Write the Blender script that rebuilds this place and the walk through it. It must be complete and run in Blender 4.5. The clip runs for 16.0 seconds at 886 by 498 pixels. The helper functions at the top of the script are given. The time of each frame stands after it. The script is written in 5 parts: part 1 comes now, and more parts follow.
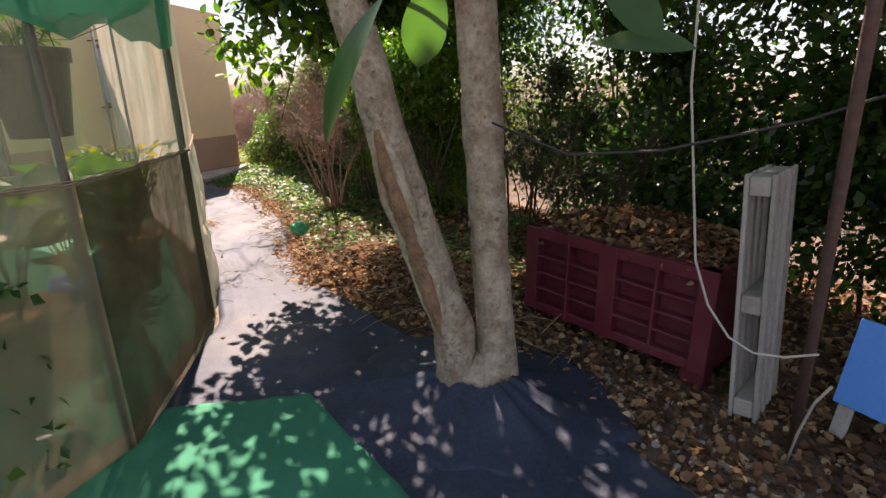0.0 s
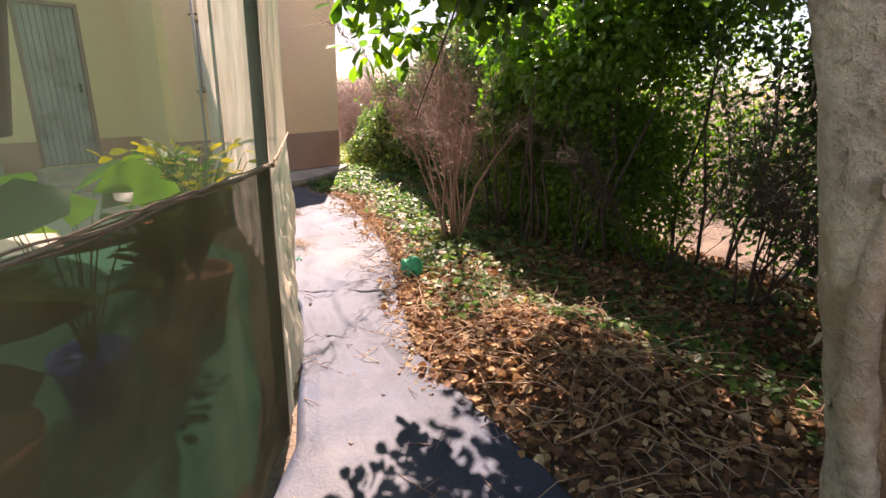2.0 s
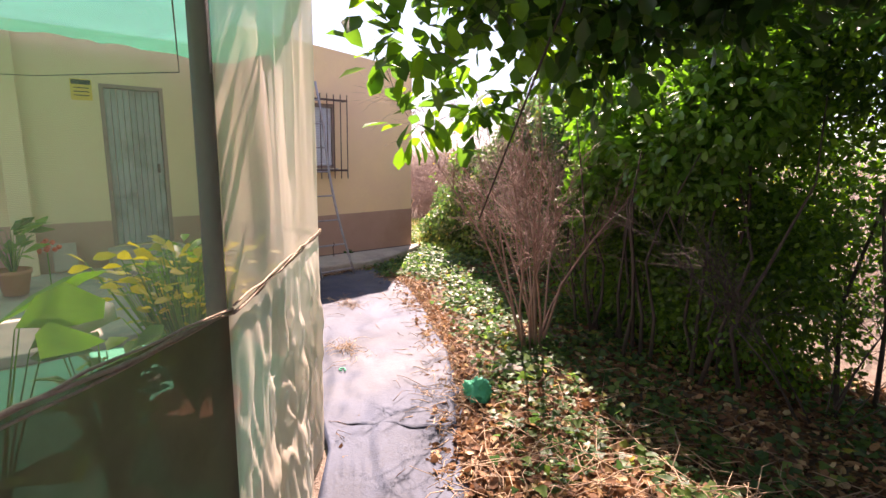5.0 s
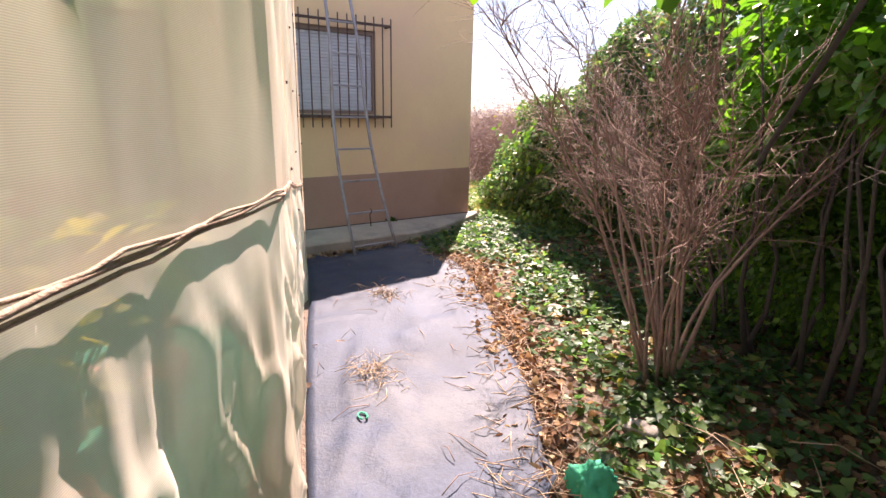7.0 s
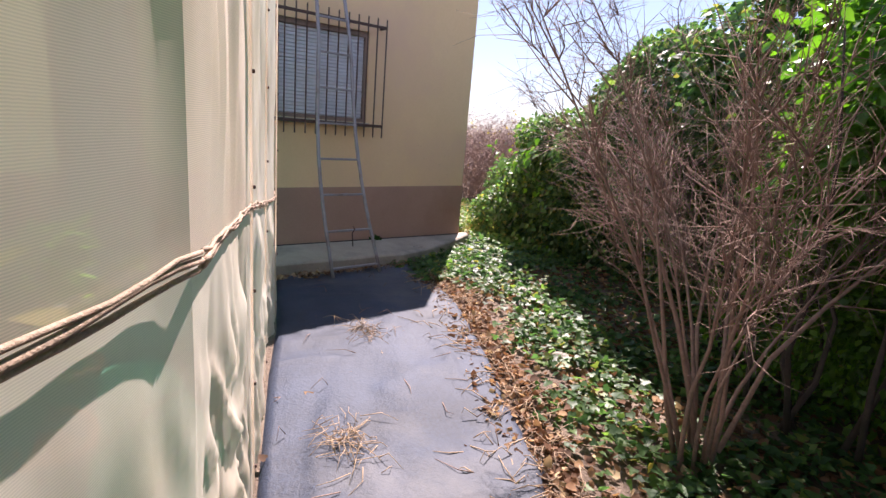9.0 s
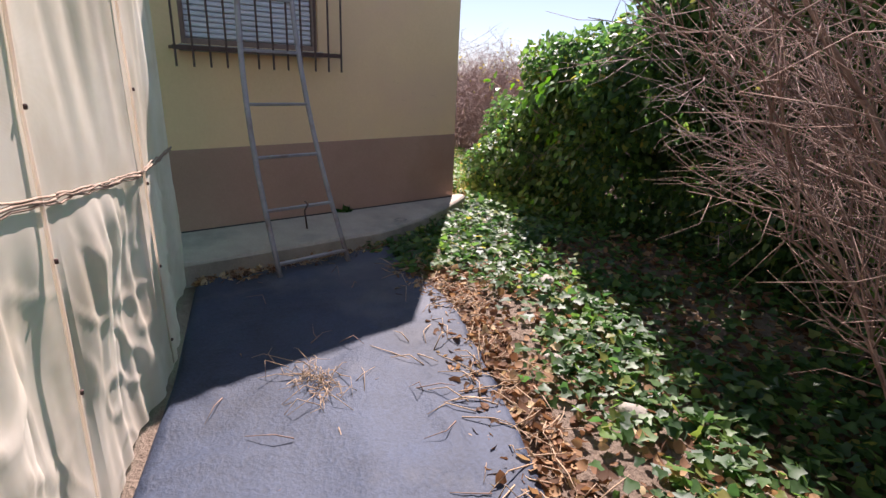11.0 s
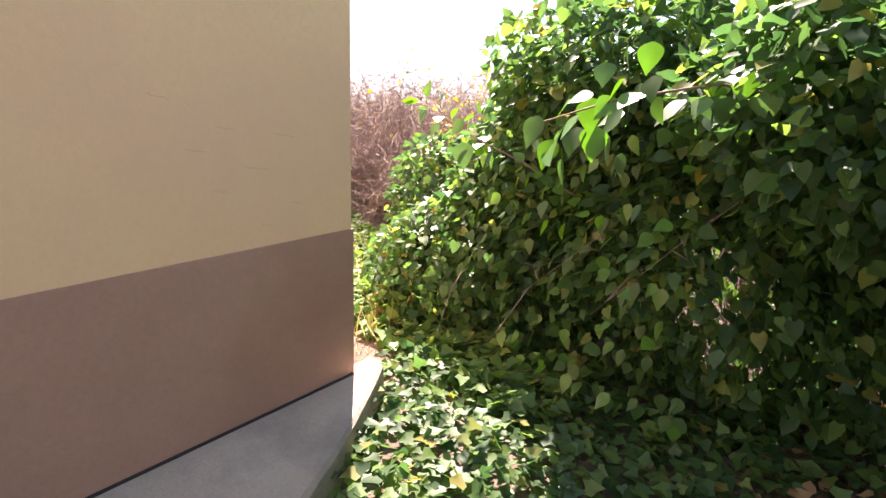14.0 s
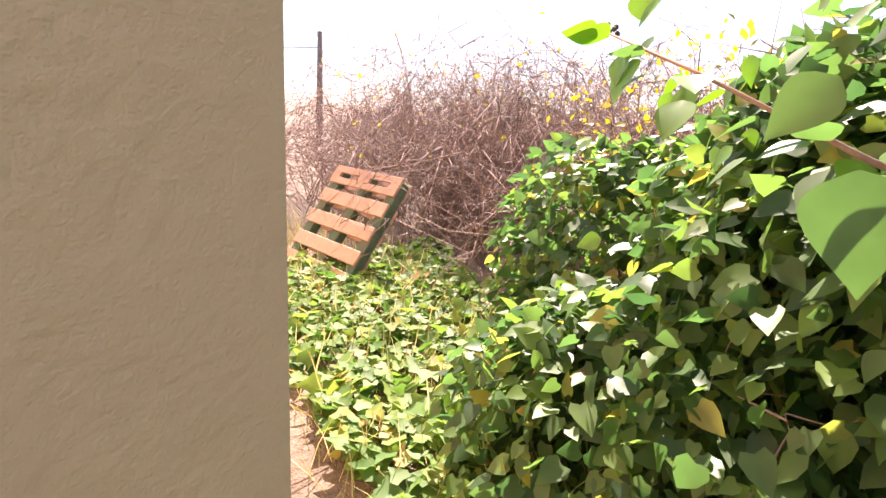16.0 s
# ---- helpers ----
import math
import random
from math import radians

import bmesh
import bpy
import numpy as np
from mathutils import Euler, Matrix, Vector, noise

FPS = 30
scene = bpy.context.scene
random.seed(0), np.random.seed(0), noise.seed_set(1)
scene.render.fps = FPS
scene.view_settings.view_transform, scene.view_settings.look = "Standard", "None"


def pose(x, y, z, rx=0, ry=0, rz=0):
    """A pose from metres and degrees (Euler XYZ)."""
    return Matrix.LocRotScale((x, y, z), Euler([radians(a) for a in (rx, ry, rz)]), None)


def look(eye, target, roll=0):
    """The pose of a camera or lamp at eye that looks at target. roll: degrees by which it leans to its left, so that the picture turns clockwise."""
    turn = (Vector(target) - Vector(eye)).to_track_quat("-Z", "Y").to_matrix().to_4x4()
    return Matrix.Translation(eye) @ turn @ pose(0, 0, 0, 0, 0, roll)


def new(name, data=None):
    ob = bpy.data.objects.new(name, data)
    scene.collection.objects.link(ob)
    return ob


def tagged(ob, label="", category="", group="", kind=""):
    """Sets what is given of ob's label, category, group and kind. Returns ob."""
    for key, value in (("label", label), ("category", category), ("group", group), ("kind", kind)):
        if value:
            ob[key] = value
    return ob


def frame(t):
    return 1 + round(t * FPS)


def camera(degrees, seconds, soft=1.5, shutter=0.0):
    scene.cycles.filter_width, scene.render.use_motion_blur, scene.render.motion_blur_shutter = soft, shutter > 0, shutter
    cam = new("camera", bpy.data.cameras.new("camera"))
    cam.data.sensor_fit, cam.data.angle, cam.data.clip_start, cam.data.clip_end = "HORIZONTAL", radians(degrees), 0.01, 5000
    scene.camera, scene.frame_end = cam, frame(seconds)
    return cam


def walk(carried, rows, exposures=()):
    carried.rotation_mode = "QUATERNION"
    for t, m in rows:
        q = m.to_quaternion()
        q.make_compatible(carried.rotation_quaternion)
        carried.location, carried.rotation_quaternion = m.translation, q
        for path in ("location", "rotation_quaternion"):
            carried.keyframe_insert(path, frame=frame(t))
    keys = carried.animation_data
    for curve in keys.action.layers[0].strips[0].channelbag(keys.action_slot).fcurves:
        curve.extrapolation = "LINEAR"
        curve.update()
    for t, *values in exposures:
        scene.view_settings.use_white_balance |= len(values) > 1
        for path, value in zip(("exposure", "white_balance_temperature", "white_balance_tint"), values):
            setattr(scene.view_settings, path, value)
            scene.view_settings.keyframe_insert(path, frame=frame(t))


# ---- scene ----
cam = camera(81.6, 16.0)
METRES, EYE, TILT, LEAN, TURN = 11.2, 1.65, -3.6, -0.65, 31.2
ROWS = [
    (0.0, 0.0, 0.0, 0.0, -0.39, -14.59, 1.51),
    (0.5, -0.0302, 0.0273, -0.0009, 6.03, -14.25, 1.98),
    (1.0, -0.0492, 0.0593, -0.0006, 5.92, -15.22, -1.3),
    (1.5, -0.0542, 0.1077, -0.0007, 7.27, -15.48, -2.21),
    (2.0, -0.0642, 0.1488, 0.0017, 9.58, -14.43, -1.58),
    (2.5, -0.0645, 0.1794, 0.0058, 13.3, -13.63, -0.48),
    (3.0, -0.0582, 0.1967, 0.0112, 15.8, -10.28, -0.13),
    (3.5, -0.0572, 0.2024, 0.0152, 18.45, -6.46, -0.62),
    (6.0, -0.0951, 0.281, 0.0071, 19.12, -7.94, -2.12),
    (6.5, -0.1081, 0.3205, 0.0043, 23.55, -10.79, -2.03),
    (7.0, -0.131, 0.3505, -0.0, 24.54, -11.26, -2.01),
    (7.5, -0.1478, 0.3724, -0.001, 25.7, -11.41, -1.87),
    (8.0, -0.1568, 0.3856, 0.0024, 27.33, -11.32, -2.7),
    (8.5, -0.1579, 0.3839, 0.0031, 23.74, -9.01, -5.46),
    (11.0, -0.2055, 0.5021, -0.001, 21.26, -15.48, -3.16),
    (11.5, -0.234, 0.5427, 0.0029, 17.94, -13.73, -3.32),
    (12.0, -0.2547, 0.5869, 0.0018, 12.83, -10.99, -2.47),
    (12.5, -0.2741, 0.6294, 0.0001, 10.08, -9.93, -1.59),
    (13.0, -0.2889, 0.6674, -0.0, 6.28, -10.8, -1.02),
    (13.5, -0.2943, 0.7101, 0.0043, 6.68, -10.98, -1.98),
    (14.0, -0.3039, 0.7525, 0.0051, 7.45, -11.06, -2.16),
    (14.5, -0.3055, 0.7947, 0.0045, 7.87, -10.95, -2.55),
    (15.0, -0.3118, 0.8322, 0.0034, 11.94, -13.17, -2.03),
    (15.5, -0.3268, 0.8663, 0.0055, 13.46, -12.84, -2.81),
    (16.0, -0.3408, 0.8955, 0.0073, 18.99, -11.36, -4.17),
]
walk(cam, [(t, pose(0, 0, EYE, TILT, LEAN, TURN) @ pose(METRES * x, METRES * y, METRES * z, 90 + pitch, roll, yaw)) for t, x, y, z, yaw, pitch, roll in ROWS],
     [(0, 1.85, 7900, 28), (1.5, 2.1, 7900, 32), (3.5, 2.2, 7700, 36), (6, 2.3, 7400, 37), (7, 2.2, 7200, 32), (8.5, 1.85, 6700, 29), (11, 1.5, 6500, 27), (11.5, 1.6, 6500, 28), (12, 2.05, 6700, 31), (12.5, 2.4, 6900, 31), (14, 2.6, 7200, 29), (16, 2.45, 7400, 31)])

# ---- world, sun ----
SUN_TO = Vector((-1.88, 1.73, 2.85)).normalized()
world = bpy.data.worlds.new("sky")
scene.world = world
world.use_nodes = True
_n = world.node_tree.nodes
_sky = _n.new("ShaderNodeTexSky")
_sky.sky_type, _sky.sun_disc = "NISHITA", False
_sky.sun_elevation = math.asin(SUN_TO.z)
_sky.sun_rotation = math.atan2(SUN_TO.x, SUN_TO.y)
_sky.dust_density, _sky.air_density = 0.1, 1.0
world.node_tree.links.new(_sky.outputs[0], _n["Background"].inputs[0])
_n["Background"].inputs[1].default_value = 0.025
_veil = _n.new("ShaderNodeBackground")          # thin even veil of high cloud
_veil.inputs[0].default_value, _veil.inputs[1].default_value = (0.54, 0.73, 1.0, 1), 0.205
_both = _n.new("ShaderNodeAddShader")
world.node_tree.links.new(_n["Background"].outputs[0], _both.inputs[0])
world.node_tree.links.new(_veil.outputs[0], _both.inputs[1])
world.node_tree.links.new(_both.outputs[0], _n["World Output"].inputs[0])
sun = new("sun", bpy.data.lights.new("sun", "SUN"))
sun.data.energy, sun.data.angle, sun.data.color = 4.4, radians(0.5), (1.0, 0.95, 0.86)
sun.matrix_world = look(SUN_TO * 30, (0, 0, 0))


# ---- materials ----
def mat(name):
    m = bpy.data.materials.new(name)
    m.use_nodes = True
    nt = m.node_tree
    bs = nt.nodes["Principled BSDF"]

    def node(kind, **kw):
        nd = nt.nodes.new(kind)
        for k, v in kw.items():
            nd.inputs[k].default_value = v
        return nd
    return m, nt, bs, node


def ramp(nt, node, src, stops):
    r = node("ShaderNodeValToRGB")
    el = r.color_ramp.elements
    while len(el) < len(stops):
        el.new(0.5)
    for e, (p, c) in zip(el, stops):
        e.position, e.color = p, (*c, 1)
    nt.links.new(src, r.inputs[0])
    return r.outputs[0]


def surface(name, dark, light, rough=0.8, scale=3.0, fine=60.0, bump=0.3, metal=0.0, spec=0.4, stain=None, per_object=0.0, bump_dist=0.01):
    """A worn surface: two scales of noise in colour, fine relief, optional stains."""
    m, nt, bs, node = mat(name)
    geo = node("ShaderNodeNewGeometry")
    co = geo.outputs["Position"]
    a = node("ShaderNodeTexNoise", Scale=scale, Detail=6.0, Roughness=0.6)
    b = node("ShaderNodeTexNoise", Scale=fine, Detail=4.0, Roughness=0.7)
    for t in (a, b):
        nt.links.new(co, t.inputs["Vector"])
    mx = node("ShaderNodeMix")
    mx.data_type = "FLOAT"
    mx.inputs[0].default_value = 0.45
    nt.links.new(a.outputs[0], mx.inputs[2])
    nt.links.new(b.outputs[0], mx.inputs[3])
    src = mx.outputs[0]
    if per_object:
        oi = node("ShaderNodeObjectInfo")
        ad = node("ShaderNodeMath")
        ad.operation = "MULTIPLY_ADD"
        ad.inputs[1].default_value = per_object
        nt.links.new(oi.outputs["Random"], ad.inputs[0])
        nt.links.new(src, ad.inputs[2])
        src = ad.outputs[0]
    col = ramp(nt, node, src, [(0.3, dark), (0.7 + per_object * 0.6, light)])
    if stain:
        c = node("ShaderNodeTexNoise", Scale=scale * 0.45, Detail=8.0, Roughness=0.65)
        nt.links.new(co, c.inputs["Vector"])
        f = ramp(nt, node, c.outputs[0], [(0.52, (0, 0, 0)), (0.72, (1, 1, 1))])
        mc = node("ShaderNodeMix")
        mc.data_type = "RGBA"
        nt.links.new(f, mc.inputs[0])
        nt.links.new(col, mc.inputs[6])
        mc.inputs[7].default_value = (*stain, 1)
        col = mc.outputs[2]
    nt.links.new(col, bs.inputs["Base Color"])
    bs.inputs["Roughness"].default_value = rough
    bs.inputs["Metallic"].default_value = metal
    bs.inputs["Specular IOR Level"].default_value = spec
    if bump:
        bp = node("ShaderNodeBump", Strength=bump, Distance=bump_dist)
        nt.links.new(b.outputs[0], bp.inputs["Height"])
        nt.links.new(bp.outputs[0], bs.inputs["Normal"])
    return m


def leafy(name, stops, trans=0.45, rough=0.4, spec=0.5):
    """Leaf: colour differs from leaf to leaf, light shines through."""
    m, nt, bs, node = mat(name)
    geo = node("ShaderNodeNewGeometry")
    col = ramp(nt, node, geo.outputs["Random Per Island"], stops)
    nz = node("ShaderNodeTexNoise", Scale=14.0, Detail=3.0)
    nt.links.new(geo.outputs["Position"], nz.inputs["Vector"])
    hs = node("ShaderNodeHueSaturation")
    vr = node("ShaderNodeMapRange")
    vr.inputs["To Min"].default_value, vr.inputs["To Max"].default_value = 0.55, 1.45
    nt.links.new(nz.outputs[0], vr.inputs[0])
    nt.links.new(vr.outputs[0], hs.inputs["Value"])
    nt.links.new(col, hs.inputs["Color"])
    nt.links.new(hs.outputs[0], bs.inputs["Base Color"])
    bs.inputs["Roughness"].default_value = rough
    bs.inputs["Specular IOR Level"].default_value = spec
    tr = node("ShaderNodeBsdfTranslucent")
    h2 = node("ShaderNodeHueSaturation", Saturation=1.15, Value=2.2)
    nt.links.new(hs.outputs[0], h2.inputs["Color"])
    nt.links.new(h2.outputs[0], tr.inputs[0])
    ms = node("ShaderNodeMixShader")
    ms.inputs[0].default_value = trans
    nt.links.new(bs.outputs[0], ms.inputs[1])
    nt.links.new(tr.outputs[0], ms.inputs[2])
    nt.links.new(ms.outputs[0], nt.nodes["Material Output"].inputs[0])
    return m


def netting(name, color, opacity, weave=900.0, stain=(0.3, 0.28, 0.22), vary=0.25):
    """Woven shade cloth: partly open, lit from behind."""
    m, nt, bs, node = mat(name)
    geo = node("ShaderNodeNewGeometry")
    nz = node("ShaderNodeTexNoise", Scale=2.2, Detail=6.0, Roughness=0.6)
    nt.links.new(geo.outputs["Position"], nz.inputs["Vector"])
    col = ramp(nt, node, nz.outputs[0], [(0.35, stain), (0.62, color)])
    df = node("ShaderNodeBsdfDiffuse")
    tl = node("ShaderNodeBsdfTranslucent")
    nt.links.new(col, df.inputs[0])
    nt.links.new(col, tl.inputs[0])
    cloth = node("ShaderNodeMixShader")
    cloth.inputs[0].default_value = 0.4
    nt.links.new(df.outputs[0], cloth.inputs[1])
    nt.links.new(tl.outputs[0], cloth.inputs[2])
    tp = node("ShaderNodeBsdfTransparent")
    wv = node("ShaderNodeTexWave", Scale=weave / 7, Distortion=1.2)
    wv.bands_direction = "Z"
    nt.links.new(geo.outputs["Position"], wv.inputs["Vector"])
    mr = node("ShaderNodeMapRange")
    mr.inputs["To Min"].default_value, mr.inputs["To Max"].default_value = opacity - vary * 0.5, min(1, opacity + vary * 0.5)
    nt.links.new(wv.outputs["Fac"], mr.inputs[0])
    ms = node("ShaderNodeMixShader")
    nt.links.new(mr.outputs[0], ms.inputs[0])
    nt.links.new(tp.outputs[0], ms.inputs[1])
    nt.links.new(cloth.outputs[0], ms.inputs[2])
    nt.links.new(ms.outputs[0], nt.nodes["Material Output"].inputs[0])
    return m


M_YELLOW = surface("ochre_render", (0.80, 0.545, 0.30), (0.90, 0.63, 0.365), 0.9, 1.3, 55, 0.35, stain=(0.80, 0.53, 0.345), bump_dist=0.008)
M_DADO = surface("brown_dado_paint", (0.39, 0.225, 0.165), (0.49, 0.295, 0.22), 0.85, 1.5, 70, 0.3, stain=(0.36, 0.19, 0.13))
M_RECESS = surface("cream_render", (0.62, 0.49, 0.28), (0.72, 0.58, 0.36), 0.9, 1.3, 80, 0.25)
M_CONC = surface("concrete", (0.31, 0.255, 0.205), (0.48, 0.405, 0.335), 0.9, 4, 90, 0.5, stain=(0.22, 0.20, 0.18))
M_KERB = surface("kerb_concrete", (0.17, 0.15, 0.13), (0.30, 0.27, 0.24), 0.9, 6, 60, 0.6, stain=(0.12, 0.11, 0.09))
M_SHEET = surface("weed_cloth", (0.011, 0.013, 0.020), (0.052, 0.072, 0.122), 0.62, 1.9, 60, 0.4, spec=0.32, stain=(0.108, 0.108, 0.118), bump_dist=0.012)
M_SOIL = surface("soil", (0.09, 0.06, 0.045), (0.24, 0.18, 0.135), 0.95, 2.5, 40, 0.8, stain=(0.30, 0.24, 0.18), bump_dist=0.03)
M_IRON = surface("rusty_iron", (0.08, 0.045, 0.04), (0.16, 0.10, 0.085), 0.65, 25, 120, 0.3, metal=0.4)
M_LADDER = surface("oxidised_steel", (0.25, 0.23, 0.24), (0.40, 0.37, 0.38), 0.6, 12, 90, 0.25, metal=0.3, stain=(0.22, 0.14, 0.12))
M_BLIND = surface("white_blind", (0.62, 0.62, 0.66), (0.76, 0.76, 0.8), 0.5, 6, 40, 0.05)
M_FRAME = surface("window_frame", (0.22, 0.15, 0.12), (0.32, 0.22, 0.18), 0.7, 12, 80, 0.2)
M_BARK = surface("pale_bark", (0.15, 0.10, 0.065), (0.64, 0.545, 0.42), 0.9, 10, 46, 1.0, stain=(0.26, 0.16, 0.09), bump_dist=0.016)
M_FLAKE = surface("peeling_bark", (0.11, 0.075, 0.05), (0.46, 0.37, 0.27), 0.95, 16, 60, 0.6)
M_WOUND = surface("bare_wood_scar", (0.10, 0.05, 0.03), (0.42, 0.25, 0.15), 0.9, 18, 60, 1.0, bump_dist=0.015)
M_TWIG = surface("bare_twig", (0.15, 0.09, 0.068), (0.34, 0.225, 0.18), 0.85, 12, 60, 0.2)
M_BRAMBLE = surface("bramble_cane", (0.15, 0.10, 0.088), (0.33, 0.24, 0.215), 0.85, 12, 60, 0.1)
M_DARKTWIG = surface("dark_twig", (0.04, 0.03, 0.025), (0.10, 0.075, 0.06), 0.9, 12, 60, 0.2)
M_DRY = surface("dry_stalk", (0.26, 0.17, 0.11), (0.50, 0.36, 0.24), 0.9, 12, 60, 0.2, per_object=0.3)
M_CRATE = surface("maroon_plastic", (0.10, 0.013, 0.023), (0.155, 0.021, 0.035), 0.55, 5, 90, 0.15, stain=(0.16, 0.04, 0.05))
M_GREYWOOD = surface("weathered_wood", (0.22, 0.20, 0.175), (0.46, 0.43, 0.39), 0.9, 18, 90, 0.5, per_object=0.25)
M_GREENP = surface("worn_green_paint", (0.035, 0.075, 0.05), (0.10, 0.15, 0.10), 0.75, 14, 80, 0.3, stain=(0.16, 0.12, 0.09))
M_REDWOOD = surface("reddish_pallet_wood", (0.34, 0.20, 0.15), (0.54, 0.35, 0.27), 0.85, 18, 90, 0.4, per_object=0.3)
M_BATTEN = surface("split_cane_batten", (0.26, 0.17, 0.12), (0.50, 0.37, 0.28), 0.85, 22, 120, 0.5)
M_POSTB = surface("dark_post", (0.018, 0.018, 0.02), (0.05, 0.045, 0.045), 0.6, 12, 80, 0.2)
M_BLACK = surface("black_plastic", (0.012, 0.012, 0.013), (0.03, 0.03, 0.03), 0.5, 6, 60, 0.05)
M_TERRA = surface("terracotta", (0.30, 0.11, 0.06), (0.45, 0.19, 0.11), 0.85, 8, 70, 0.25)
M_BLUE = surface("blue_board_paint", (0.05, 0.27, 0.75), (0.09, 0.36, 0.88), 0.4, 3, 60, 0.1)
M_BLUEP = surface("blue_plastic", (0.02, 0.07, 0.35), (0.04, 0.12, 0.5), 0.45, 6, 60, 0.05)
M_ROPE = surface("pale_cord", (0.36, 0.33, 0.28), (0.5, 0.46, 0.4), 0.8, 30, 200, 0.2)
M_DOORP = surface("grey_painted_planks", (0.20, 0.21, 0.20), (0.36, 0.37, 0.35), 0.8, 6, 60, 0.3, stain=(0.16, 0.15, 0.13), per_object=0.2)
M_GREENC = netting("green_cloth", (0.05, 0.36, 0.22), 0.86, 500, (0.04, 0.30, 0.18), 0.1)
M_CARPET = surface("green_ground_cloth", (0.010, 0.15, 0.085), (0.02, 0.24, 0.14), 0.8, 3, 160, 0.6, bump_dist=0.008)
# one beige net; sun and shade on its panels are put into these colours
M_NET_MID = netting("beige_net_sunlit_thin", (0.95, 0.79, 0.675), 0.70, 900, (0.82, 0.66, 0.53), 0.18)
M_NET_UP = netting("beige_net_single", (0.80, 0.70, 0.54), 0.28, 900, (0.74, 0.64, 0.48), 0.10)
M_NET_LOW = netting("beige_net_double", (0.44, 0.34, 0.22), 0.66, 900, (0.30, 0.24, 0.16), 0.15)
M_NET_SHADE = netting("beige_net_shaded", (0.19, 0.145, 0.092), 0.87, 900, (0.11, 0.082, 0.052), 0.12)
M_NET_SUN = netting("beige_net_sunlit", (0.92, 0.82, 0.71), 0.80, 900, (0.74, 0.62, 0.49), 0.14)
M_STONE = surface("pale_pebble", (0.15, 0.125, 0.10), (0.40, 0.36, 0.31), 0.85, 10, 80, 0.4, per_object=0.3)
M_BAG = surface("green_net_bag", (0.012, 0.30, 0.16), (0.03, 0.48, 0.28), 0.6, 20, 200, 0.6)
M_SIGN = surface("yellow_sign", (0.62, 0.42, 0.05), (0.72, 0.50, 0.08), 0.5, 6, 60, 0.05)
M_ORANGE = surface("red_flower", (0.55, 0.06, 0.03), (0.75, 0.12, 0.05), 0.6, 20, 60, 0.1)
M_POLE = surface("pole_wood", (0.12, 0.10, 0.09), (0.22, 0.18, 0.16), 0.9, 12, 80, 0.4)
L_TREE = leafy("evergreen_leaf", [(0.0, (0.016, 0.044, 0.015)), (0.6, (0.036, 0.09, 0.02)), (1.0, (0.075, 0.15, 0.03))], 0.45, 0.32)
L_HEDGE = leafy("hedge_leaf", [(0.0, (0.04, 0.09, 0.02)), (0.6, (0.085, 0.175, 0.03)), (1.0, (0.14, 0.25, 0.035))], 0.5, 0.4)
L_BRIGHT = leafy("bright_leaf", [(0.0, (0.055, 0.14, 0.025)), (1.0, (0.12, 0.26, 0.04))], 0.38, 0.38)
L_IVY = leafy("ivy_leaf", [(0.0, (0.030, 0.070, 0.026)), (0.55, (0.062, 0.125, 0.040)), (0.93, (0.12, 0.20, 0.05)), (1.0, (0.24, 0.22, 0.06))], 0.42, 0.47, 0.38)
# same ivy in lighter tones: sunlight is put into the leaf colour
L_IVYSUN = leafy("ivy_leaf_sunlit", [(0.0, (0.06, 0.13, 0.035)), (0.6, (0.12, 0.21, 0.05)), (0.92, (0.20, 0.25, 0.065)), (1.0, (0.34, 0.21, 0.09))], 0.35, 0.58, 0.3)
L_LITTER = leafy("dead_leaf", [(0.0, (0.07, 0.04, 0.026)), (0.5, (0.19, 0.10, 0.058)), (0.85, (0.36, 0.22, 0.12)), (1.0, (0.52, 0.40, 0.24))], 0.2, 0.8, 0.2)
L_YELLOW = leafy("yellowing_leaf", [(0.0, (0.20, 0.20, 0.04)), (0.7, (0.40, 0.32, 0.05)), (1.0, (0.62, 0.45, 0.05))], 0.45, 0.5)
L_GRASS = leafy("dry_grass", [(0.0, (0.16, 0.18, 0.06)), (0.6, (0.36, 0.30, 0.15)), (1.0, (0.50, 0.42, 0.25))], 0.3, 0.7)


# ---- mesh helpers ----
RNG = np.random.default_rng(7)


def empty(name, x=0, y=0, z=0, label="", category="", group="", kind=""):
    e = new(name)
    e.location = (x, y, z)
    return tagged(e, label, category, group, kind)


def part(name, me, material, parent=None, label="", smooth=False):
    """Links a mesh or a bmesh as one object, under a thing where one is given; its coordinates are the parent's own."""
    if isinstance(me, bmesh.types.BMesh):
        bm, me = me, bpy.data.meshes.new(name)
        bm.normal_update()
        bm.to_mesh(me)
        bm.free()
    if material is not None and not me.materials:
        me.materials.append(material)
    if smooth:
        me.polygons.foreach_set("use_smooth", [True] * len(me.polygons))
    ob = new(name, me)
    if parent is not None:
        ob.parent = parent
    return tagged(ob, label)


def bm_box(lo, hi, bevel=0.0, bm=None, m=None):
    b = bmesh.new()
    bmesh.ops.create_cube(b, size=1)
    for v in b.verts:
        v.co = Vector([l + (h - l) * (c + 0.5) for l, h, c in zip(lo, hi, v.co)])
    if bevel:
        bmesh.ops.bevel(b, geom=b.edges[:], offset=bevel, segments=1, affect="EDGES")
    if m is not None:
        bmesh.ops.transform(b, matrix=m, verts=b.verts)
    if bm is None:
        return b
    me = bpy.data.meshes.new("tmp")
    b.to_mesh(me)
    b.free()
    bm.from_mesh(me)
    bpy.data.meshes.remove(me)
    return bm


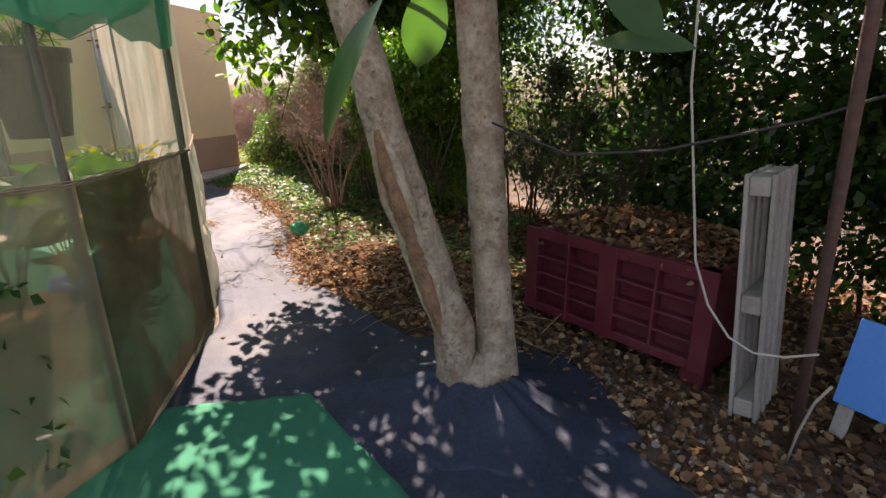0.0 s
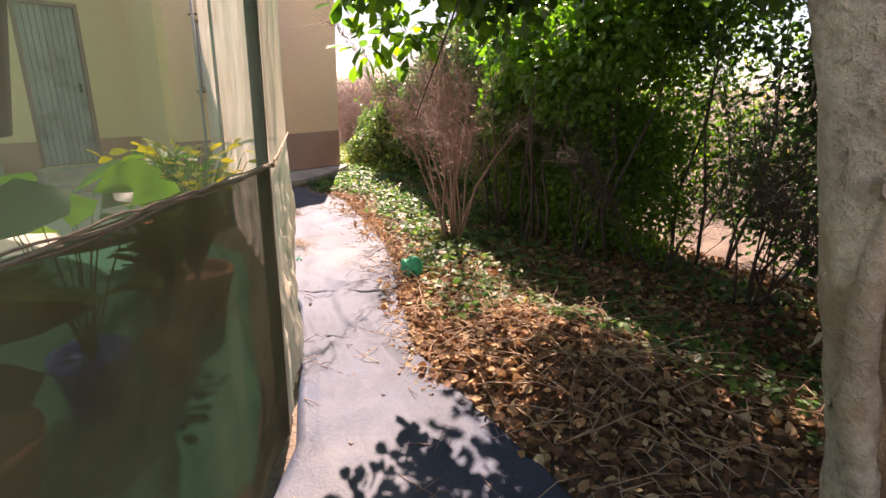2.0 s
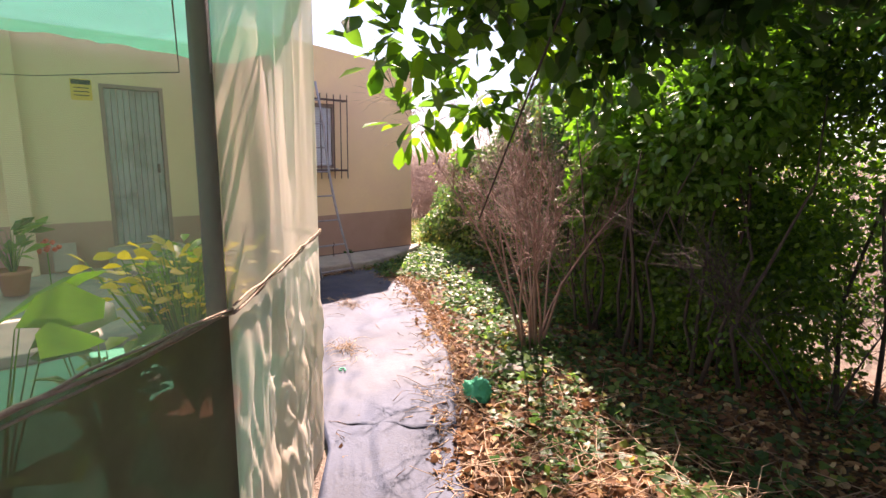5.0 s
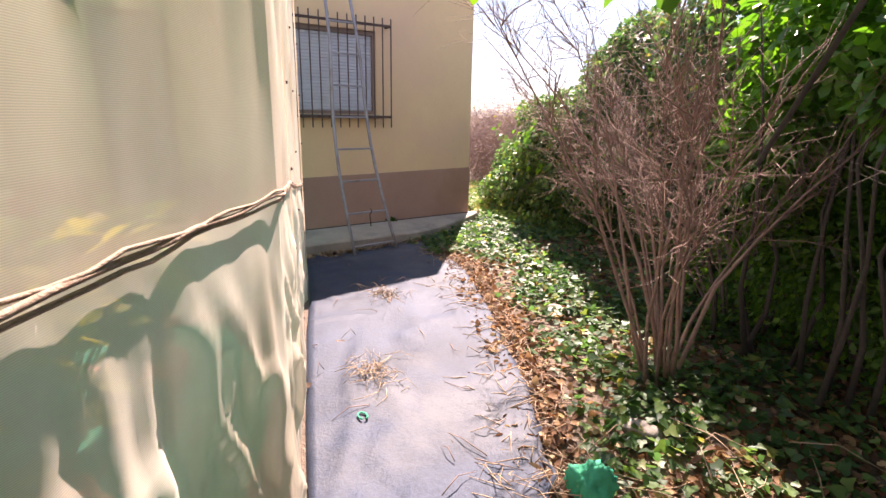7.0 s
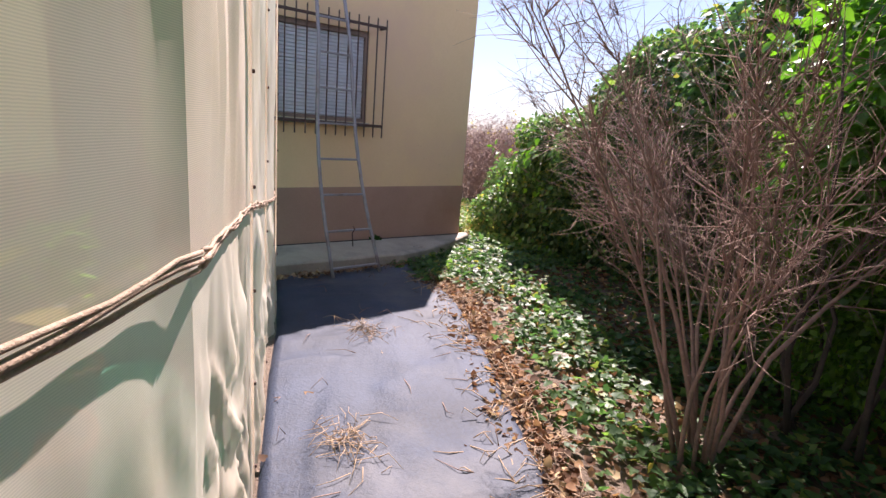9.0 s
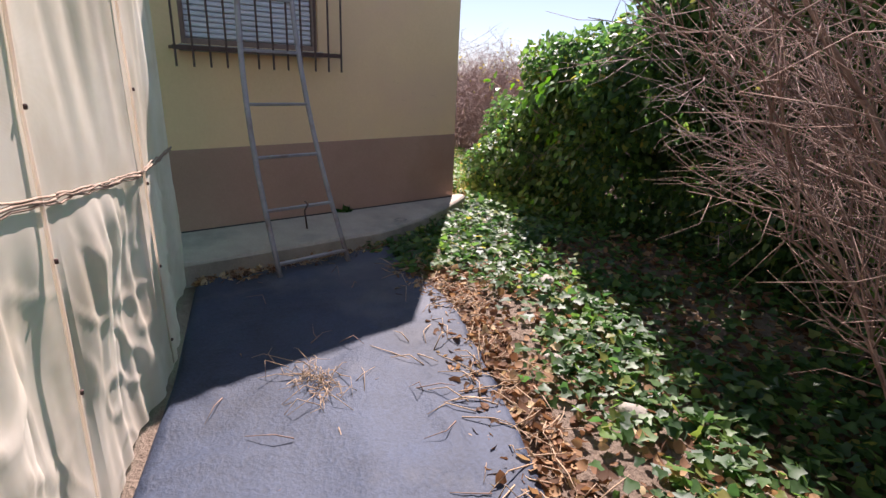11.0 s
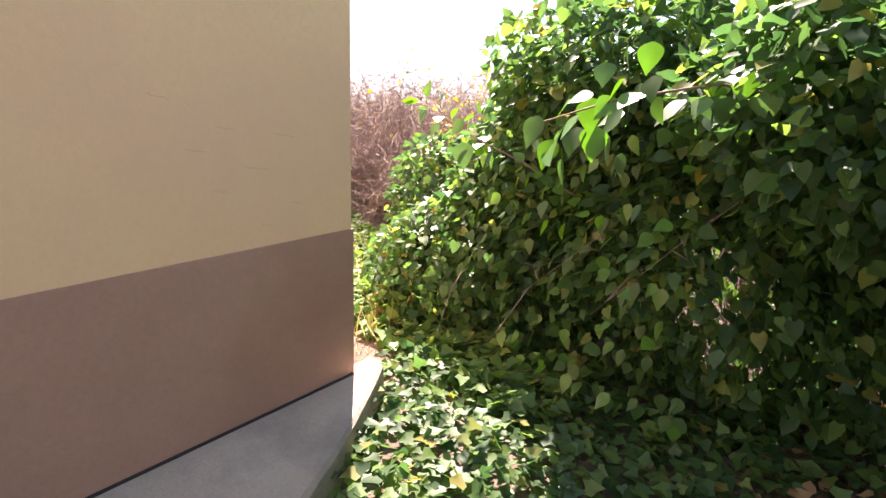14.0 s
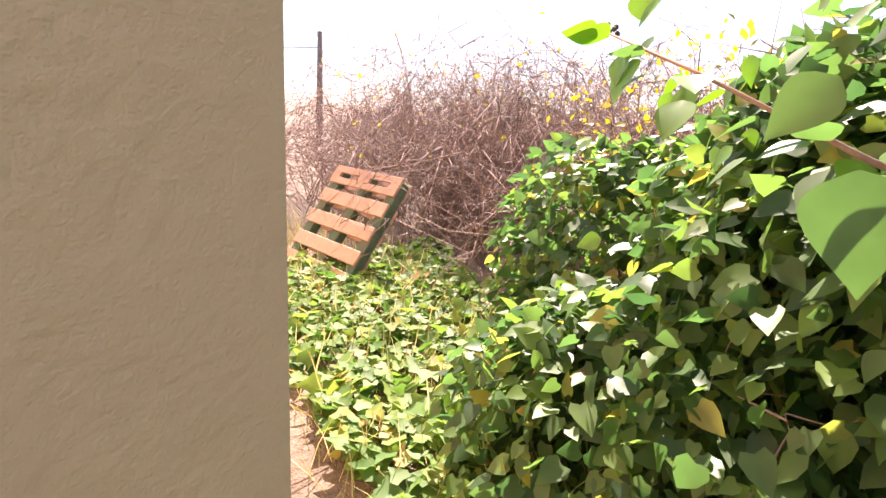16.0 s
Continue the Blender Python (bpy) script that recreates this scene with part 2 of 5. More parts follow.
def tube_arrays(path, radii, sides=6):
    """Vertices and faces of a tube along a path."""
    path = [Vector(p) for p in path]
    V, Fc = [], []
    for i, p in enumerate(path):
        d = (path[min(i + 1, len(path) - 1)] - path[max(i - 1, 0)]).normalized()
        a = d.orthogonal().normalized() if i == 0 else (a - d * a.dot(d)).normalized()
        b = d.cross(a)
        r = radii[i] if hasattr(radii, "__len__") else radii
        for k in range(sides):
            t = 2 * math.pi * k / sides
            V.append(p + (a * math.cos(t) + b * math.sin(t)) * r)
    for i in range(len(path) - 1):
        for k in range(sides):
            Fc.append((i * sides + k, i * sides + (k + 1) % sides, (i + 1) * sides + (k + 1) % sides, (i + 1) * sides + k))
    Fc.append(tuple(range(sides))[::-1])
    Fc.append(tuple((len(path) - 1) * sides + k for k in range(sides)))
    return V, Fc


def mesh_of(name, V, Fc):
    me = bpy.data.meshes.new(name)
    me.from_pydata([tuple(v) for v in V], [], Fc)
    me.update()
    return me


def tube(name, path, radii, material, parent=None, sides=6, label=""):
    return part(name, mesh_of(name, *tube_arrays(path, radii, sides)), material, parent, label, smooth=True)


def tubes(name, list_of, material, parent=None, sides=5, label=""):
    V, Fc = [], []
    for path, radii in list_of:
        v, f = tube_arrays(path, radii, sides)
        k = len(V)
        V += v
        Fc += [tuple(i + k for i in q) for q in f]
    return part(name, mesh_of(name, V, Fc), material, parent, label, smooth=True)


# leaf outlines, unit length along +y
OVAL = ([(0, 0, 0), (0, 0.4, -0.03), (0, 0.75, -0.03), (0, 1, -0.08), (0.23, 0.38, 0.05), (0.27, 0.74, 0.04), (-0.23, 0.38, 0.05), (-0.27, 0.74, 0.04)],
        [(0, 4, 1), (1, 4, 5), (1, 5, 2), (2, 5, 3), (0, 1, 6), (1, 7, 6), (1, 2, 7), (2, 3, 7)])
SMALL = ([(0, 0, 0), (0.3, 0.5, 0.06), (0, 1, -0.04), (-0.3, 0.5, 0.06)], [(0, 1, 2), (0, 2, 3)])
IVY = ([(0, 0, 0), (0.36, -0.10, 0.03), (0.48, 0.26, 0.0), (0.25, 0.50, 0.05), (0, 1.0, -0.06), (-0.25, 0.50, 0.05), (-0.48, 0.26, 0.0), (-0.36, -0.10, 0.03), (0, 0.42, -0.05)],
       [(0, 1, 8), (1, 2, 8), (2, 3, 8), (3, 4, 8), (4, 5, 8), (5, 6, 8), (6, 7, 8), (7, 0, 8)])
HEART = ([(0, 0.06, 0), (0.26, -0.05, 0.03), (0.40, 0.2, 0.04), (0.30, 0.55, 0.05), (0, 1.0, -0.1), (-0.30, 0.55, 0.05), (-0.40, 0.2, 0.04), (-0.26, -0.05, 0.03), (0, 0.35, -0.03), (0, 0.65, -0.04)],
         [(0, 1, 8), (1, 2, 8), (2, 3, 8), (3, 9, 8), (3, 4, 9), (4, 5, 9), (5, 8, 9), (5, 6, 8), (6, 7, 8), (7, 0, 8)])


def fine_leaf(outline, sag=0.12, fold=0.10):
    """A smooth leaf: half-width at even steps from stalk to tip, folded at the midrib, tip hanging."""
    n = len(outline) - 1
    V, Fc = [], []
    for i, w in enumerate(outline):
        t = i / n
        z = -sag * t * t
        V += [(-w, t, z + fold * w), (-w * 0.5, t, z + fold * w * 0.3), (0, t, z), (w * 0.5, t, z + fold * w * 0.3), (w, t, z + fold * w)]
    for i in range(n):
        for k in range(4):
            a, b = i * 5 + k, (i + 1) * 5 + k
            Fc += [(a, a + 1, b + 1), (a, b + 1, b)]
    return V, Fc


HEART_FINE = fine_leaf([0.02, 0.24, 0.36, 0.40, 0.385, 0.345, 0.29, 0.22, 0.145, 0.07, 0.004])
OVAL_FINE = fine_leaf([0.012, 0.08, 0.15, 0.20, 0.235, 0.255, 0.26, 0.245, 0.20, 0.12, 0.004], 0.15, 0.15)
DEAD = ([(0, 0, 0), (0.34, 0.2, 0.14), (0.28, 0.7, 0.05), (0, 1, 0.16), (-0.3, 0.65, 0.12), (-0.36, 0.22, 0.02), (0, 0.5, -0.06)],
        [(0, 1, 6), (1, 2, 6), (2, 3, 6), (3, 4, 6), (4, 5, 6), (5, 0, 6)])
BLADE = ([(-0.012, 0, 0), (0.012, 0, 0), (0.01, 0.5, 0.03), (0, 1, 0.18), (-0.01, 0.5, 0.03)], [(0, 1, 2), (0, 2, 4), (4, 2, 3)])


def leaf_mesh(name, shape, pos, along, face, size):
    """Many leaves in one mesh: at pos, tips along, faces turned to face."""
    T, Fc = np.array(shape[0], float), np.array(shape[1])
    n = len(pos)
    y = along / np.linalg.norm(along, axis=1, keepdims=True)
    z = face - y * (face * y).sum(1, keepdims=True)
    z /= np.linalg.norm(z, axis=1, keepdims=True) + 1e-9
    x = np.cross(y, z)
    size = np.broadcast_to(size, n)[:, None, None]
    V = pos[:, None, :] + size * (T[None, :, 0:1] * x[:, None] + T[None, :, 1:2] * y[:, None] + T[None, :, 2:3] * z[:, None])
    V = V.reshape(-1, 3)
    Q = (Fc[None] + (np.arange(n) * len(T))[:, None, None]).reshape(-1, 3)
    me = bpy.data.meshes.new(name)
    me.vertices.add(len(V))
    me.vertices.foreach_set("co", V.ravel())
    me.loops.add(Q.size)
    me.loops.foreach_set("vertex_index", Q.ravel().astype(np.int32))
    me.polygons.add(len(Q))
    me.polygons.foreach_set("loop_start", (np.arange(len(Q)) * 3).astype(np.int32))
    me.polygons.foreach_set("use_smooth", [True] * len(Q))
    me.update(calc_edges=True)
    me.validate()
    return me


def unit(n):
    v = RNG.normal(size=(n, 3))
    return v / np.linalg.norm(v, axis=1, keepdims=True)


def lumps(p, s=1.3, amt=0.25, seed=0.0):
    """Smooth bumps over space, for uneven outlines."""
    return amt * (np.sin(p[:, 0] * 2.1 * s + seed) * np.cos(p[:, 1] * 2.7 * s + 1.3 + seed) + np.sin(p[:, 2] * 3.1 * s + 0.7 + seed * 2) * 0.7 + np.cos((p[:, 0] + p[:, 1] + p[:, 2]) * 4.3 * s) * 0.4)


def crown_points(blobs, n, shell=0.35, seed=0.0, clump=0.0):
    """Points and outward directions in and near the surface of a few uneven lobes."""
    vol = np.array([b[1][0] * b[1][1] * b[1][2] for b in blobs]) ** 0.67
    pick = RNG.choice(len(blobs), n, p=vol / vol.sum())
    c, r = np.array([b[0] for b in blobs], float)[pick], np.array([b[1] for b in blobs], float)[pick]
    u = unit(n)
    k = 1 - shell * RNG.random((n, 1)) ** 1.2
    p = c + u * r * k
    p = p + u * r * lumps(p, 1.3, 0.22, seed)[:, None]
    return p, u


def droop(u, down=0.5, jitter=0.7):
    """Directions in which leaves grow: outwards, hanging a little, in disorder."""
    return u + RNG.normal(size=u.shape) * jitter + np.array([0, 0, -down])


# ---- the setting ----
def grid_mesh(name, xs, ys, zfun):
    V = [(x, y, zfun(x, y)) for y in ys for x in xs]
    w = len(xs)
    Fc = [(j * w + i, j * w + i + 1, (j + 1) * w + i + 1, (j + 1) * w + i) for j in range(len(ys) - 1) for i in range(w - 1)]
    return mesh_of(name, V, Fc)


def ground_z(x, y):
    near = max(0.0, 1 - max(abs(x + 4), abs(y - 4)) / 30)
    return -0.02 + near * 0.02 * noise.noise((x * 0.9, y * 0.9, 0.3)) - 0.012


def spread(lo, hi, a, b, fine, far):
    """Grid lines, fine between a and b and wide apart beyond."""
    out = list(np.arange(a, b + 1e-6, fine))
    step, q = fine, a
    while q > lo:
        step *= far
        q -= step
        out.insert(0, q)
    step, q = fine, b
    while q < hi:
        step *= far
        q += step
        out.append(q)
    return out


ground = part("ground", grid_mesh("ground", spread(-1500, 1500, -14, 4, 0.15, 1.5), spread(-1500, 1500, -2, 12, 0.15, 1.5), ground_z), M_SOIL, smooth=True)
tagged(ground, "bare brown garden soil strewn with dry leaves", "ground", kind="structure")

WX, CY = -8.70, 6.70            # face of the window wall, and its free corner
KZ = 0.11                       # top of the pavement along the house


def wall(name, boxes, material, label):
    bm = bmesh.new()
    for lo, hi in boxes:
        bm_box(lo, hi, 0, bm)
    bmesh.ops.remove_doubles(bm, verts=bm.verts, dist=0.0005)
    return tagged(part(name, bm, material), label, "wall", kind="structure")


# window wall with its opening; the top edge falls a little towards the corner
WY0, WY1, WZ0, WZ1 = 4.42, 5.36, 1.36, 2.24
bm = bmesh.new()
for lo, hi in (((WX - 0.28, 4.02, -0.1), (WX, WY0, 3.0)), ((WX - 0.28, WY1, -0.1), (WX, CY, 3.0)), ((WX - 0.28, WY0, -0.1), (WX, WY1, WZ0)), ((WX - 0.28, WY0, WZ1), (WX, WY1, 3.0))):
    bm_box(lo, hi, 0, bm)
for v in bm.verts:
    if v.co.z > 2.9:
        v.co.z = 3.08 - 0.088 * (v.co.y - 4.02)
ww = tagged(part("wall_window", bm, M_YELLOW), "ochre rendered house wall with brown base band", "wall", kind="structure")
CRACK = surface("crack_edge", (0.46, 0.30, 0.18), (0.60, 0.40, 0.25), 0.95, 20, 90, 0.1)
for k, (y0, z0, ln) in enumerate(((6.10, 1.02, 0.07), (6.20, 1.08, 0.06), (6.28, 0.96, 0.10), (6.38, 1.06, 0.09), (6.18, 0.90, 0.05), (6.44, 0.84, 0.05), (6.33, 0.78, 0.04), (6.02, 1.16, 0.06))):
    tube("crack", [(WX + 0.0005, y0 + ln * t, z0 - 0.012 * t + 0.006 * noise.noise((t * 5, k, 1))) for t in np.linspace(0, 1, 9)], [0.0002, 0.0005, 0.0007, 0.0006, 0.0007, 0.0006, 0.0007, 0.0004, 0.0002], CRACK, ww, 4)
bm = bm_box((-13.5, CY - 0.28, -0.1), (WX - 0.28, CY, 2.84))
tagged(part("wall_end", bm, M_YELLOW), "ochre rendered end wall of the house", "wall", kind="structure")
wall("wall_return", [((-9.9, 4.02, -0.1), (WX - 0.28, 4.28, 3.0))], M_RECESS, "cream rendered return wall beside the porch")
DY0, DY1, DZ0, DZ1 = 2.74, 3.46, 0.32, 2.38
wall("wall_door", [((-10.16, -6.0, -0.1), (-9.9, DY0, 3.0)), ((-10.16, DY1, -0.1), (-9.9, 4.02, 3.0)), ((-10.16, DY0, -0.1), (-9.9, DY1, DZ0)), ((-10.16, DY0, DZ1), (-9.9, DY1, 3.0))], M_RECESS, "cream rendered wall with a plank door")
wall("wall_back", [((-13.5, -6.0, -0.1), (-13.3, CY - 0.28, 2.84))], M_YELLOW, "plain rear house wall")
wall("wall_south", [((-13.3, -6.0, -0.1), (-10.16, -5.8, 2.84))], M_YELLOW, "plain house wall far along the porch")
bm = bm_box((-13.2, 4.3, 2.66), (WX - 0.3, CY - 0.3, 2.76))
bm_box((-13.2, -5.7, 2.66), (-10.2, 4.29, 2.76), 0, bm)
tagged(part("ceiling", bm, M_CONC), "flat concrete roof slab", "roof", kind="structure")


def band(name, lo, hi):
    bm = bm_box(lo, hi)
    return tagged(part(name, bm, M_DADO), "brown painted base band on the wall", "trim", kind="structure")


t1 = band("trim_1", (WX - 0.1, 4.02, KZ), (WX + 0.006, CY + 0.006, 0.68))
for v in t1.data.vertices:
    if v.co.z > 0.5 and v.co.y > 6:
        v.co.z += 0.03
band("trim_2", (-10.0, -6.0, 0.0), (-9.893, DY0, 0.66))
band("trim_3", (-10.0, DY1, 0.0), (-9.893, 4.015, 0.66))
bm = bm_box((WX + 0.006, 4.02, KZ), (WX + 0.013, CY, KZ + 0.008))
tagged(part("trim_4", bm, M_POSTB), "dark joint between wall and pavement", "trim", kind="structure")


def kerb_x(y):
    return -8.04 if y < 5.45 else -8.04 - 0.70 * ((y - 5.45) / 1.5) ** 1.5


ys = [3.95 + 0.1 * i for i in range(30)]
V, Fc = [], []
for y in ys:
    k = kerb_x(y) + 0.008 * noise.noise((y * 3, 0, 0))
    V += [(WX - 0.05, y, KZ), (k - 0.015, y, KZ + 0.006 * noise.noise((y * 4, 5, 0))), (k, y, KZ - 0.015), (k + 0.01, y, -0.12), (WX - 0.05, y, -0.12)]
for i in range(len(ys) - 1):
    for k in range(4):
        Fc.append((i * 5 + k, i * 5 + k + 1, (i + 1) * 5 + k + 1, (i + 1) * 5 + k))
Fc += [(0, 4, 3, 2, 1), tuple((len(ys) - 1) * 5 + k for k in range(5))]
pav = tagged(part("pavement", mesh_of("pavement", V, Fc), M_CONC), "narrow grey concrete pavement along the house", "pavement", kind="structure")

# ring-shaped stain left by a pot on the pavement
V, Fc = [], []
for i in range(40):
    a = 2 * math.pi * i / 40
    r_in, r_out = 0.034 + 0.008 * noise.noise((math.cos(a) * 2, math.sin(a) * 2, 1)), 0.052 + 0.014 * noise.noise((math.cos(a) * 2, math.sin(a) * 2, 6))
    V += [(-8.22 + r_in * math.cos(a), 5.80 + r_in * math.sin(a), KZ + 0.008), (-8.22 + r_out * math.cos(a), 5.80 + r_out * math.sin(a), KZ + 0.008)]
Fc = [(2 * i, 2 * i + 1, (2 * i + 3) % 80, (2 * i + 2) % 80) for i in range(40)]
part("ring_stain", mesh_of("ring_stain", V, Fc), M_KERB, pav, "dark ring-shaped stain")

# porch floor and steps behind the net
bm = bm_box((-9.9, -5.8, -0.1), (-6.9, 3.55, 0.05), 0.01)
tagged(part("pavement_porch", bm, M_CONC), "grey concrete porch floor", "pavement", kind="structure")
steps = empty("doorstep", -9.55, 3.1, 0.05, "whitish concrete doorstep with a sloping front below the door", "step")
part("tread", bm_box((-0.34, -0.44, 0), (-0.02, 0.44, 0.26), 0.012), M_CONC, steps)
part("riser_slab", bm_box((-0.02, -0.40, 0), (0.27, 0.40, 0.13), 0.012), M_CONC, steps)


def door():
    d = empty("door_1", -9.93, (DY0 + DY1) / 2, DZ0, "grey weathered plank door, closed", "door", kind="structure")
    w = (DY1 - DY0) / 2
    h = DZ1 - DZ0
    fr = bm_box((-0.08, -w, 0), (0.035, -w + 0.05, h), 0.004)
    bm_box((-0.08, w - 0.05, 0), (0.035, w, h), 0.004, fr)
    bm_box((-0.08, -w + 0.05, h - 0.05), (0.035, w - 0.05, h), 0.004, fr)
    part("door_frame", fr, M_FRAME, d)
    n = 9
    pw = (2 * w - 0.104) / n
    me = None
    for i in range(n):
        ob = part("plank", me or bm_box((-0.03, -pw / 2 + 0.003, 0.01), (0.0, pw / 2 - 0.003, h - 0.055), 0.004), M_DOORP, d)
        me = ob.data
        ob.location = (0, -w + 0.052 + pw * (i + 0.5), 0)
    part("handle", bm_box((0.0, w - 0.13, 0.95), (0.04, w - 0.10, 1.07), 0.006), M_IRON, d)


door()


def window(name, x, y0, y1, z0, z1, label):
    wdw = empty(name, x, (y0 + y1) / 2, z0, label, "window", kind="structure")
    w, h = (y1 - y0) / 2, z1 - z0
    fr = bmesh.new()
    for lo, hi in (((-0.16, -w, 0), (-0.02, -w + 0.035, h)), ((-0.16, w - 0.035, 0), (-0.02, w, h)), ((-0.16, -w + 0.035, h - 0.05), (-0.02, w - 0.035, h)), ((-0.16, -w + 0.035, 0), (-0.02, w - 0.035, 0.035))):
        bm_box(lo, hi, 0.004, fr)
    part("window_frame", fr, M_FRAME, wdw)
    part("window_sill", bm_box((-0.2, -w - 0.02, -0.045), (0.045, w + 0.02, -0.003), 0.006), M_CONC, wdw)
    part("blind_back", bm_box((-0.09, -w + 0.035, 0.035), (-0.065, w - 0.035, h - 0.05)), M_BLIND, wdw)
    n = 24
    sh = (h - 0.09) / n
    me = None
    for i in range(n):
        if me is None:
            b = bm_box((-0.06, -w + 0.037, -sh / 2 + 0.002), (-0.04, w - 0.04, sh / 2 - 0.004), 0.005)
            ob = part("blind_slat", b, M_BLIND, wdw)
            me = ob.data
        else:
            ob = part("blind_slat", me, None, wdw)
        ob.location = (0, 0, 0.04 + sh * (i + 0.5))


window("window_1", WX, WY0, WY1, WZ0, WZ1, "house window with its white slatted roller blind down")


def grille(x, y0, y1, z0, z1, n):
    g = empty("window_grille", x, (y0 + y1) / 2, z0, "rusty brown iron window grille fixed to the wall", "window grille")
    w, h = (y1 - y0) / 2, z1 - z0
    for zz in (0.10, h - 0.09):
        part("rail", bm_box((0.118, -w, zz), (0.124, w, zz + 0.028), 0.002), M_IRON, g)
        for s in (-w + 0.012, w - 0.012):
            part("bracket", bm_box((0.0, s - 0.01, zz + 0.004), (0.118, s + 0.01, zz + 0.024), 0.002), M_IRON, g)
    me = None
    for i in range(n):
        ob = part("bar", me or mesh_of("bar", *tube_arrays([(0, 0, 0), (0, 0, h * 0.5), (0, 0, h)], 0.0075, 6)), M_IRON, g)
        me = ob.data
        ob.location = (0.132, -w + 0.012 + (2 * w - 0.024) * i / (n - 1), 0)
    return g


grille(WX, 4.34, 5.49, 1.22, 2.36, 12)


# ---- net fence along the path ----
FP = [(-2.05, -0.75), (-2.15, 0.15), (-2.33, 1.0), (-3.27, 2.12), (-4.4, 2.92), (-5.35, 3.24), (-6.35, 3.60), (-7.0, 3.86), (-8.02, 4.15)]
FZ = [1.36, 1.32, 1.28, 1.23, 1.21, 1.10, 0.94, 0.86, 0.80]
FT = [2.5, 2.5, 2.5, 2.55, 2.6, 2.6, 2.55, 2.5, 2.45]


def cloth_panel(name, a, b, za, zb, material, parent, seed, amp=0.02, up=False, nx=34, nz=30, crumple=0.0):
    """A hanging cloth between two posts, with folds and sag."""
    ax, ay = a
    bx, by = b
    L = math.hypot(bx - ax, by - ay)
    nxn, nyn = (by - ay) / L, -(bx - ax) / L
    V = []
    for j in range(nz + 1):
        v = j / nz
        for i in range(nx + 1):
            u = i / nx
            z0, z1 = za[0] + (za[1] - za[0]) * u, zb[0] + (zb[1] - zb[0]) * u
            pin = math.sin(math.pi * min(1, max(0, u))) ** 0.5
            f = noise.noise((u * L * 2.2 + seed, v * 1.1, seed * 0.7)) * 1.4 + noise.noise((u * L * 7 + seed, v * 2.6, 3.1)) * 0.55 + noise.noise((u * L * 15, v * 2.4, seed)) * 0.45
            crease = noise.noise((u * L * 5.5 + v * 3.2 + seed * 1.7, v * 4.6 - u * L * 1.9, seed))
            f += crumple * (max(0.0, 0.16 - abs(crease)) * 7 + noise.noise((u * L * 21, v * 6, seed + 4)) * 0.5) * math.sin(math.pi * v) ** 0.6
            off = amp * f * pin * (math.sin(math.pi * min(1, v / 0.3) / 2) if up else math.sin(math.pi * min(1, (1 - v) / 0.3) / 2))
            V.append((ax + (bx - ax) * u + nxn * off, ay + (by - ay) * u + nyn * off, z0 + (z1 - z0) * v))
    w = nx + 1
    Fc = [(j * w + i, j * w + i + 1, (j + 1) * w + i + 1, (j + 1) * w + i) for j in range(nz) for i in range(nx)]
    return part(name, mesh_of(name, V, Fc), material, parent, smooth=True)


fence = empty("net_fence", 0, 0, 0, "beige shade-net fence on dark posts with a cane batten", "fence")
for i in range(len(FP) - 1):
    a, b = FP[i], FP[i + 1]
    # sunny panels take the sunlit net colours, panel 2 the shaded one
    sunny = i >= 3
    cloth_panel("lower_cloth", a, b, (0.0, 0.0), (FZ[i], FZ[i + 1]), M_NET_SUN if sunny else M_NET_SHADE if i == 2 else M_NET_LOW, fence, i * 3.7, 0.045 if sunny else 0.02, False, 72 if sunny else 34, 60 if sunny else 30, (0.45 if i < 5 else 0.2) if sunny else 0.0)
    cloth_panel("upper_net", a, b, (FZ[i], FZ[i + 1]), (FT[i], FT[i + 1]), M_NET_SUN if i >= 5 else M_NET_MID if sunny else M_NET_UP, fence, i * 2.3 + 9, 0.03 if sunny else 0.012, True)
    d = Vector((b[0] - a[0], b[1] - a[1], FZ[i + 1] - FZ[i]))
    side = Vector((d.y, -d.x, 0)).normalized()
    for k, (o, zo, r) in enumerate(((0.012, 0.0, 0.0048), (0.013, 0.009, 0.0032), (0.010, -0.009, 0.0036))):
        pth = [Vector((*a, FZ[i])) + d * t + side * (o + 0.004 * noise.noise((t * 9, i, k))) + Vector((0, 0, zo + 0.010 * noise.noise((t * 9, i * 2.2, k)) + 0.006 * noise.noise((t * 31, i, k)))) for t in np.linspace(0, 1, 26)]
        tube("batten", pth, r, M_BATTEN, fence, 5)
for i in (1, 2, 3, 7, 8):
    a = FP[i]
    in_x = 0.02 if i < 4 else 0.045
    tube("post", [(a[0] - in_x, a[1] - in_x, 0.0), (a[0] - in_x, a[1] - in_x, 1.3), (a[0] - in_x + 0.01, a[1] - in_x, FT[i] + 0.03)], 0.024 if i == 3 else 0.018, M_POSTB if i < 5 else M_LADDER, fence, 8)

# sewn seams with clips where lengths of net meet
for i in (5, 6, 7):
    a, d0 = FP[i], Vector((FP[i + 1][0] - FP[i - 1][0], FP[i + 1][1] - FP[i - 1][1], 0)).normalized()
    sd = Vector((d0.y, -d0.x, 0))
    sl = 0.10 if i % 2 else -0.12
    pth = [Vector((a[0], a[1], 0)) + sd * 0.012 + d0 * (sl * (1 - z / 2.4) + 0.012 * noise.noise((z * 4, i, 0))) + Vector((0, 0, z)) for z in np.linspace(0.02, 2.4, 22)]
    tube("seam", pth, 0.005, M_NET_SUN, fence, 6)
    for k in range(1, 21, 3):
        part("clip", bm_box((-0.004, -0.004, -0.006), (0.004, 0.004, 0.006), 0.0015, m=Matrix.Translation(pth[k] + sd * 0.008)), M_IRON, fence)

